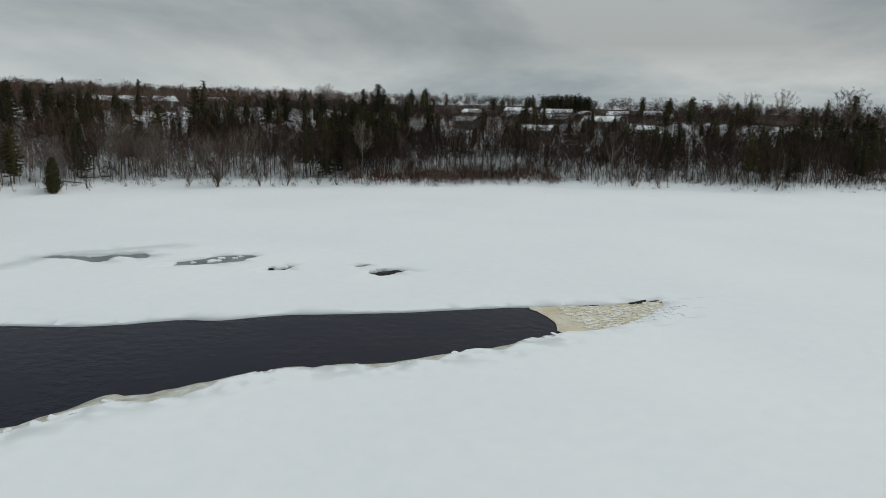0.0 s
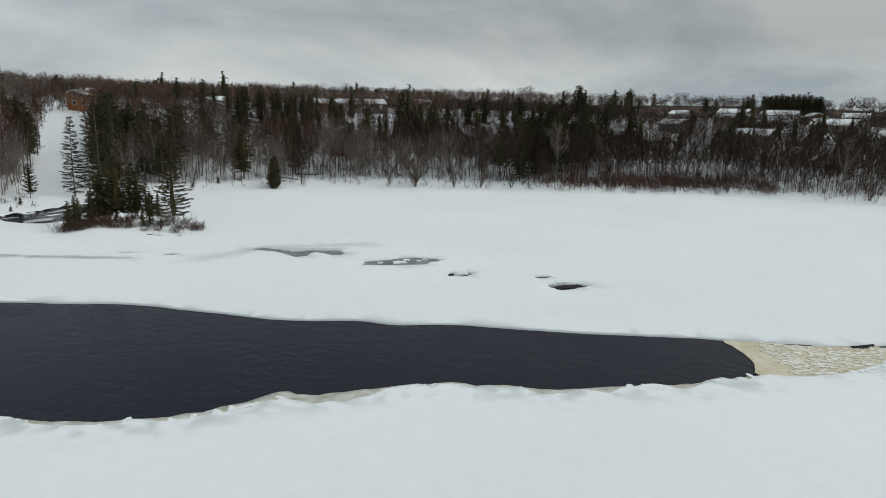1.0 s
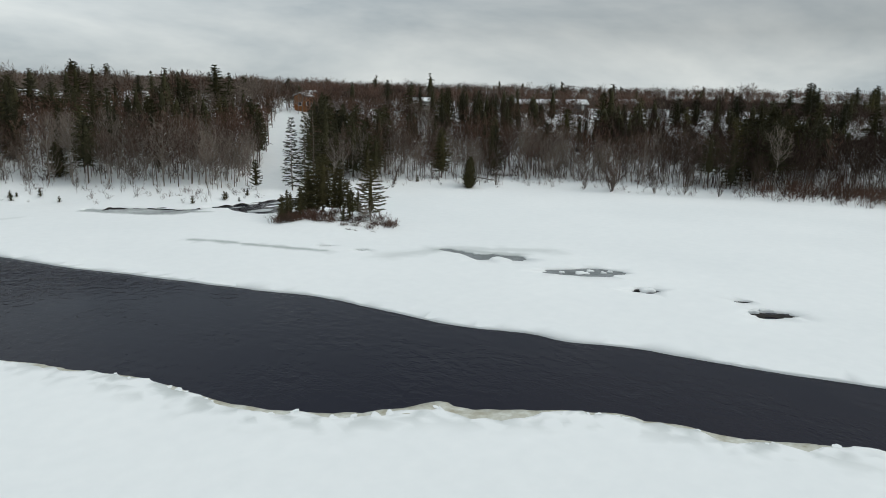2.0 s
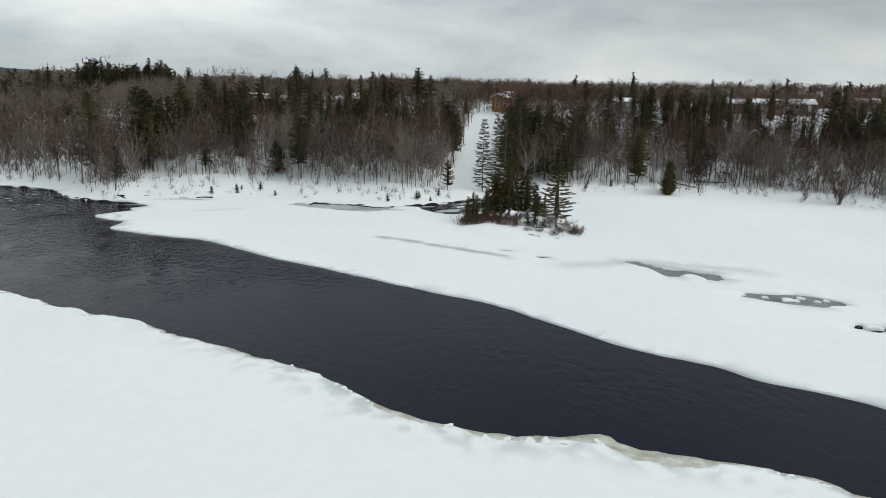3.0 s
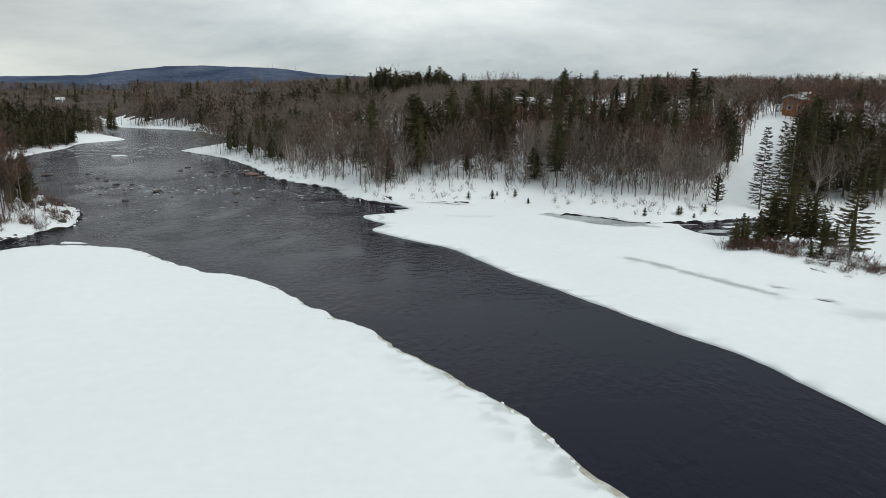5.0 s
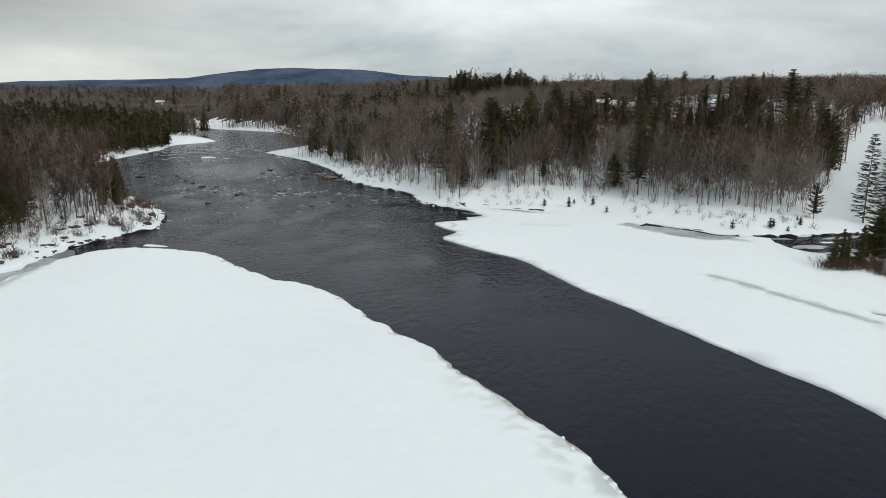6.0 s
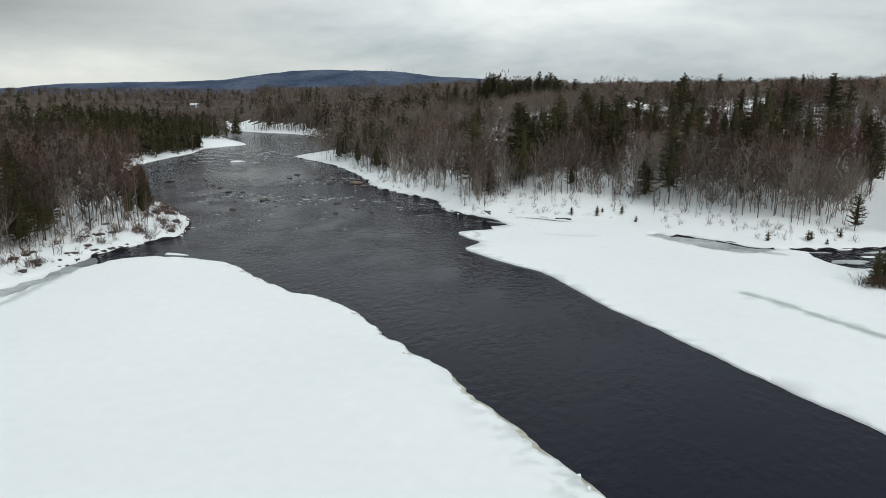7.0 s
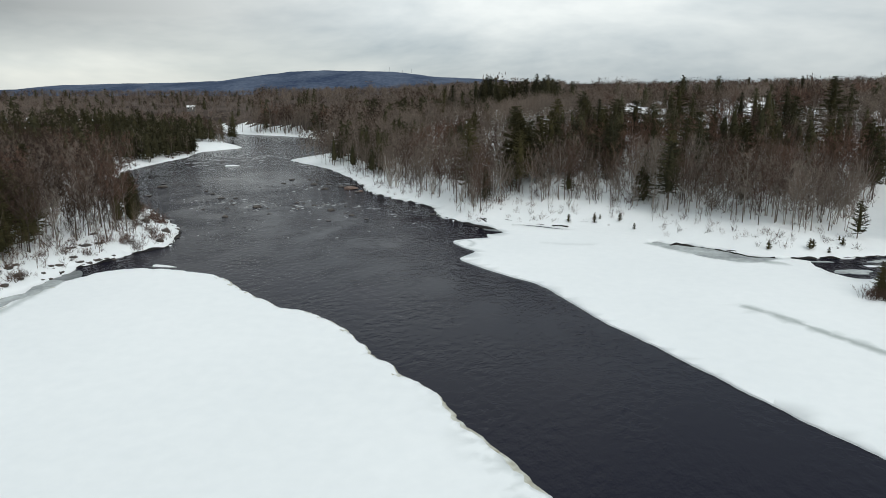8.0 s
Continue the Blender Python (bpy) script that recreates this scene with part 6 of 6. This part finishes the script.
build_rocks()
for k in range(26):
    f = k / 25
    q = foot_line[int(len(foot_line) * (0.66 + 0.2 * f))]
    gx, gy = q[0] + 1.2 + math.sin(k * 2.3) * 1.8, q[1] + math.cos(k * 1.7) * 1.5
    rock(gx, gy, ground_height(gx, gy) + 0.05, 0.35 + 0.4 * abs(math.sin(k * 3.1)), k, "dark stone showing through snow at the bank", "stones of the far bank")


def build_churn():
    """White water over the shallows, low uneven crests in two riffles."""
    rng = np.random.default_rng(43)
    t = Tris()
    for cx, cy, wx, wy, n in ((-140, 300, 22, 16, 420), (-66, 178, 15, 5, 190), (-70, 214, 16, 9, 60), (-60, 150, 22, 12, 40)):
        for _ in range(n):
            x, y = rng.normal(cx, wx), rng.normal(cy, wy)
            if not inside(WATER_LOOP, np.array([(x, y)]))[0] or noise.noise(Vector((x / 7, y / 9, 7))) < -0.05:
                continue
            ln, wd = (0.25 + 1.1 * rng.random() ** 2) * (1.5 if cy > 250 else 1.0), rng.uniform(.08, .22)
            a = 0.42 + rng.uniform(-.35, .35)
            d, n_ = Vector((math.cos(a), math.sin(a), 0)) * ln, Vector((-math.sin(a), math.cos(a), 0)) * wd
            c = Vector((x, y, water_level(y) + 0.01))
            k = len(t.v)
            t.v += [tuple(c - d), tuple(c - n_), tuple(c + d * rng.uniform(.5, 1)), tuple(c + n_), tuple(c + d * rng.uniform(-.3, .3) + Vector((0, 0, 0.14)))]
            t.f += [(k, k + 1, k + 4), (k + 1, k + 2, k + 4), (k + 2, k + 3, k + 4), (k + 3, k, k + 4)]
    tagged(new("white_water", mesh_from("white_water", *t.arrays(), CHURN)), "white water flecks over the shallow rapids", "white water", kind="stuff")


build_churn()

# brush of the islet
ISLET_BUSH = [mesh_from("shrub", *shrub(400 + i, 1.7, 70, 1.1), TWIG_RED if i % 2 == 0 else TWIG) for i in range(3)]
for k, (x, y, sc) in enumerate(((68.0, 100.2, 1.2), (69.2, 101.4, 1.0), (66.9, 99.0, .9), (54.2, 110.5, 1.1), (52.6, 113.2, 1.2), (56.4, 108.0, 1.0), (58.4, 105.6, .9),
                                (60.3, 100.2, .7), (62.5, 98.6, .8), (59.6, 109.6, .9), (53.8, 115.6, 1.2), (64.8, 100.6, .9), (57.2, 111.8, 1.1), (58.6, 101.4, .6),
                                (55.2, 112.6, 1.2), (62.0, 112.0, 1.0), (60.0, 114.0, 1.1), (64.5, 114.0, 1.0),
                                (51.8, 114.4, 1.3), (53.0, 111.6, 1.1), (54.6, 114.2, 1.4), (56.6, 109.6, 1.3), (58.8, 107.4, 1.2), (61.6, 105.4, 1.0), (63.2, 103.4, .8), (66.2, 106.2, 1.1), (57.8, 113.6, 1.4), (68.4, 104.4, 1.1))):
    ob = tagged(new("shrub", ISLET_BUSH[k % 3]), "leafless brown shrub in the snow of the islet", "shrub", "shrubs of the islet")
    ob.matrix_basis = place_matrix(x, y, ground_height(x, y), k * 1.3, sc)
for k, (x, y, sc) in enumerate(((64.0, 102.6, .55), (63.4, 101.8, .5), (65.0, 102.2, .45))):
    BARE[2].plant(place_matrix(x, y, ground_height(x, y), k * 1.3, sc), ISLET)


# near-black strips: shade under broken ice, banks and in holes, put into colour
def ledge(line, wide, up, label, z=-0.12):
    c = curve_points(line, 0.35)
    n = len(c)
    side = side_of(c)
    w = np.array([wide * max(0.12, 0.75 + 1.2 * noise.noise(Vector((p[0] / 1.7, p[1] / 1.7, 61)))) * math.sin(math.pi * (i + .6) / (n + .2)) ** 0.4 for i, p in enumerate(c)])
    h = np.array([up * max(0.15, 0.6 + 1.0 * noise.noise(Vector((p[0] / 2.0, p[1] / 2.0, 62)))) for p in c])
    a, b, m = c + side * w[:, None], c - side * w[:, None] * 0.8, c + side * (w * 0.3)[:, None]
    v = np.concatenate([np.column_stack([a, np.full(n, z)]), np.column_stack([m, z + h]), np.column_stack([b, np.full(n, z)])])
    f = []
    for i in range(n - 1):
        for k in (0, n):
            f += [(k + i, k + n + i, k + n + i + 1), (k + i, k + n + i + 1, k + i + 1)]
    tagged(new("dark_strip", mesh_from("dark_strip", v, np.array(f), DARK_STRIP)), label, "ledge", "dark ledges along the broken ice")


CRACKED = "black strip for the shade and dark blocks under broken snowy ice"
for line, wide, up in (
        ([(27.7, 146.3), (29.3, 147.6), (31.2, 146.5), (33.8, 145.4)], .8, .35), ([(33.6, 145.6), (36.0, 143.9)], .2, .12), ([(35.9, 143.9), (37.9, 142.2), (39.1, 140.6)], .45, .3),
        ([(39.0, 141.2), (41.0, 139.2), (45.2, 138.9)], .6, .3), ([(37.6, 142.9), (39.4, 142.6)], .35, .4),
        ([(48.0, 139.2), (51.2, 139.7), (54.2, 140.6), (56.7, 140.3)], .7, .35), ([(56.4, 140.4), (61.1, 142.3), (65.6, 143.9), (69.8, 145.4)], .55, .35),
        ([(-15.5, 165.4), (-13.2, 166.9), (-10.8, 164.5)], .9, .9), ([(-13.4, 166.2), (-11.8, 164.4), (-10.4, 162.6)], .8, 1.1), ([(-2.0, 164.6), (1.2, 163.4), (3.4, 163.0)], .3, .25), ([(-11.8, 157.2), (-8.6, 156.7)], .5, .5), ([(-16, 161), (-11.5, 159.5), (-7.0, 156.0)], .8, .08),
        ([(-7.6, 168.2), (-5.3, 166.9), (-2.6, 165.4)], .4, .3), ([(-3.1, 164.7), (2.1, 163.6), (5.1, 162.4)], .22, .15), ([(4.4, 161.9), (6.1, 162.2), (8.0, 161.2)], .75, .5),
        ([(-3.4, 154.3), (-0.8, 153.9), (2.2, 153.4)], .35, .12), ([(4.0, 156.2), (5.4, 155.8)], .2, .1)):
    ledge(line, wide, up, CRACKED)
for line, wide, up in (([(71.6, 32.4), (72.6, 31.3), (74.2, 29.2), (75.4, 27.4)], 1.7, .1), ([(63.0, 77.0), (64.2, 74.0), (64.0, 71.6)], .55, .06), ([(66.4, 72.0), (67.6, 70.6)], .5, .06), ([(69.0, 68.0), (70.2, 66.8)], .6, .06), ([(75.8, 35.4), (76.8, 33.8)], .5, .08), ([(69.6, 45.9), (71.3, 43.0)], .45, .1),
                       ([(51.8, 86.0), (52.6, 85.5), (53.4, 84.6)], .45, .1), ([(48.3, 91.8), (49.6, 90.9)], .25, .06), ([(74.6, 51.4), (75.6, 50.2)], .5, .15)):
    ledge(line, wide, up, "black strip for the shaded water in holes of the melting ice", -0.16)
for line, wide, up in (([(69.6, -3.0), (70.7, -4.0), (71.8, -4.9)], .45, .4), ([(71.6, -5.4), (72.3, -6.4), (71.8, -7.0)], .2, .2), ([(66.4, 2.6), (67.8, 0.2)], .08, .08)):
    ledge(line, wide, up, "dark dirty ridge at the end of the packed foam", -0.08)
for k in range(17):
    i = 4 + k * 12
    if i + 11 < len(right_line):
        ledge([tuple(right_line[i]), tuple(right_line[i + 4]), tuple(right_line[i + 8]), tuple(right_line[i + 11])], .5, .42, "dark strip for the shade under the edge of the snowy river bank", WATER_Z)
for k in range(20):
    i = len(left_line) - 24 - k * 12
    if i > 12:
        ledge([tuple(left_line[i]), tuple(left_line[i - 4]), tuple(left_line[i - 8]), tuple(left_line[i - 11])], .5, .45, "dark strip for the shade under the edge of the snowy river bank", WATER_Z)
rng_l = random.Random(91)
# ragged clots of snow on the tan rim of the near ice
near_rim = [i for i, p in enumerate(near_line) if 4 < p[0] < 62]
rim_side = side_of(near_line)
for k in range(60):
    i = rng_l.choice(near_rim)
    if rim_wide[i] > 1.1 or (rim_wide[i] < 0.3 and k % 3):
        continue
    q = near_line[i] + rim_side[i] * rng_l.uniform(rim_wide[i] * 0.7, rim_wide[i] + 0.5)
    lump(q[0], q[1], rng_l.uniform(.3, .9), rng_l.uniform(.25, .5), rng_l.uniform(.05, .1), rng_l.uniform(0, 3.1), "clot of snow on the stained rim of the ice", -0.03)
for k in range(56):
    a = rng_l.random() ** 0.6
    gx, gy = 60.0 + 10.6 * a + rng_l.gauss(0, .55 + 1.1 * a * a), -3.4 - 5.4 * a + rng_l.gauss(0, .55 + 1.1 * a * a)
    if not inside(TAIL, np.array([(gx, gy)]))[0]:
        lump(gx, gy, rng_l.uniform(.35, 1.1), rng_l.uniform(.2, .5), rng_l.uniform(.2, .55), -0.6 + rng_l.uniform(-.5, .5), "small lump of broken dirty snow by the foam", -0.05)


# fallen trunks
def log(x0, y0, z0, x1, y1, z1, r, label):
    t = Tris()
    a, b = Vector((x0, y0, z0)), Vector((x1, y1, z1))
    m = a.lerp(b, 0.5) + Vector((0.05, 0.1, -0.1))
    t.tube([a, m, b], [r, r * 0.8, r * 0.4], 7)
    for i in range(5):
        p = a.lerp(b, 0.3 + 0.13 * i)
        t.spike(p, p + unit_dir(i * 2.1, 0.6) * 0.8, 0.03)
    tagged(new("fallen_log", mesh_from("fallen_log", *t.arrays(), BARK)), label, "log")


def on_ground(x, y, up=0.15):
    return x, y, ground_height(x, y) + up


log(*on_ground(104, 151), *on_ground(112, 160, 2.2), 0.2, "grey fallen trunk leaning on the snowy slope")
log(*on_ground(133, 141), *on_ground(127, 148, 1.2), 0.16, "grey fallen trunk leaning on the snowy slope")
log(*on_ground(93, 150), *on_ground(97, 154, .6), 0.14, "grey fallen trunk in the snow")
log(*on_ground(57.5, 99.0, .08), *on_ground(59.3, 97.6, .08), 0.07, "short dark stick lying on the snow")
log(*on_ground(61.2, 96.5, .06), *on_ground(62.2, 96.1, .06), 0.08, "short dark stick lying on the snow")


for lx, ly, mx, my, lr in ((60.5, 103.0, 63.5, 101.8, .10), (62.8, 104.2, 65.6, 103.4, .08), (66.2, 101.0, 68.0, 100.0, .07), (56.5, 107.6, 58.6, 106.2, .09), (64.6, 107.4, 67.4, 106.6, .10)):
    log(*on_ground(lx, ly, .12), *on_ground(mx, my, .3), lr, "dark fallen branch in the snow of the islet")
log(*on_ground(137, 146, .3), *on_ground(144, 141, .5), 0.16, "grey fallen trunk lying along the snowy bank")


# utility poles along the cut
def utility_pole(x, y, tall, yaw, label):
    top = tagged(new("utility_pole"), label, "pole", "utility poles")
    top.matrix_basis = pose(x, y, ground_height(x, y) - 0.6, 0, 0, yaw)
    t = Tris()
    t.tube([(0, 0, 0), (0, 0, tall)], [0.15, 0.10], 8)
    part("post", mesh_from("post", *t.arrays(), POLE_WOOD), None, top)
    bm = bmesh.new()
    box(bm, -1.2, 1.2, -0.07, 0.07, tall - 0.7, tall - 0.55)
    part("crossarm", bm, POLE_WOOD, top)
    for xx in (-1.05, -.4, .4, 1.05):
        bm = bmesh.new()
        bmesh.ops.create_cone(bm, cap_ends=True, segments=8, radius1=.06, radius2=.04, depth=.18)
        bmesh.ops.translate(bm, verts=bm.verts, vec=(xx, 0, tall - 0.46))
        part("insulator", bm, STEEL, top)


utility_pole(80.5, 183, 9.5, 30, "weathered wooden utility pole beside the cut")
utility_pole(84.0, 189, 9.5, 30, "weathered wooden utility pole beside the cut")
utility_pole(48, 262, 12, 10, "weathered wooden utility pole among houses")

# masts on the mountain
for mx, mh in ((-905, 30), (-930, 18), (-838, 16), (-790, 18)):
    t = Tris()
    t.tube([(0, 0, 0), (0, 0, mh)], [1.0, 0.5], 4)
    for k in range(4):
        t.tube([(-1.0, 0, mh * k / 4), (1.0, 0, mh * (k + 1) / 4)], [0.25, 0.25], 3)
    ob = tagged(new("radio_mast", mesh_from("radio_mast", *t.arrays(), STEEL)), "thin grey radio mast on the mountain", "mast", "radio masts")
    ob.location = (mx, 3435, 139)
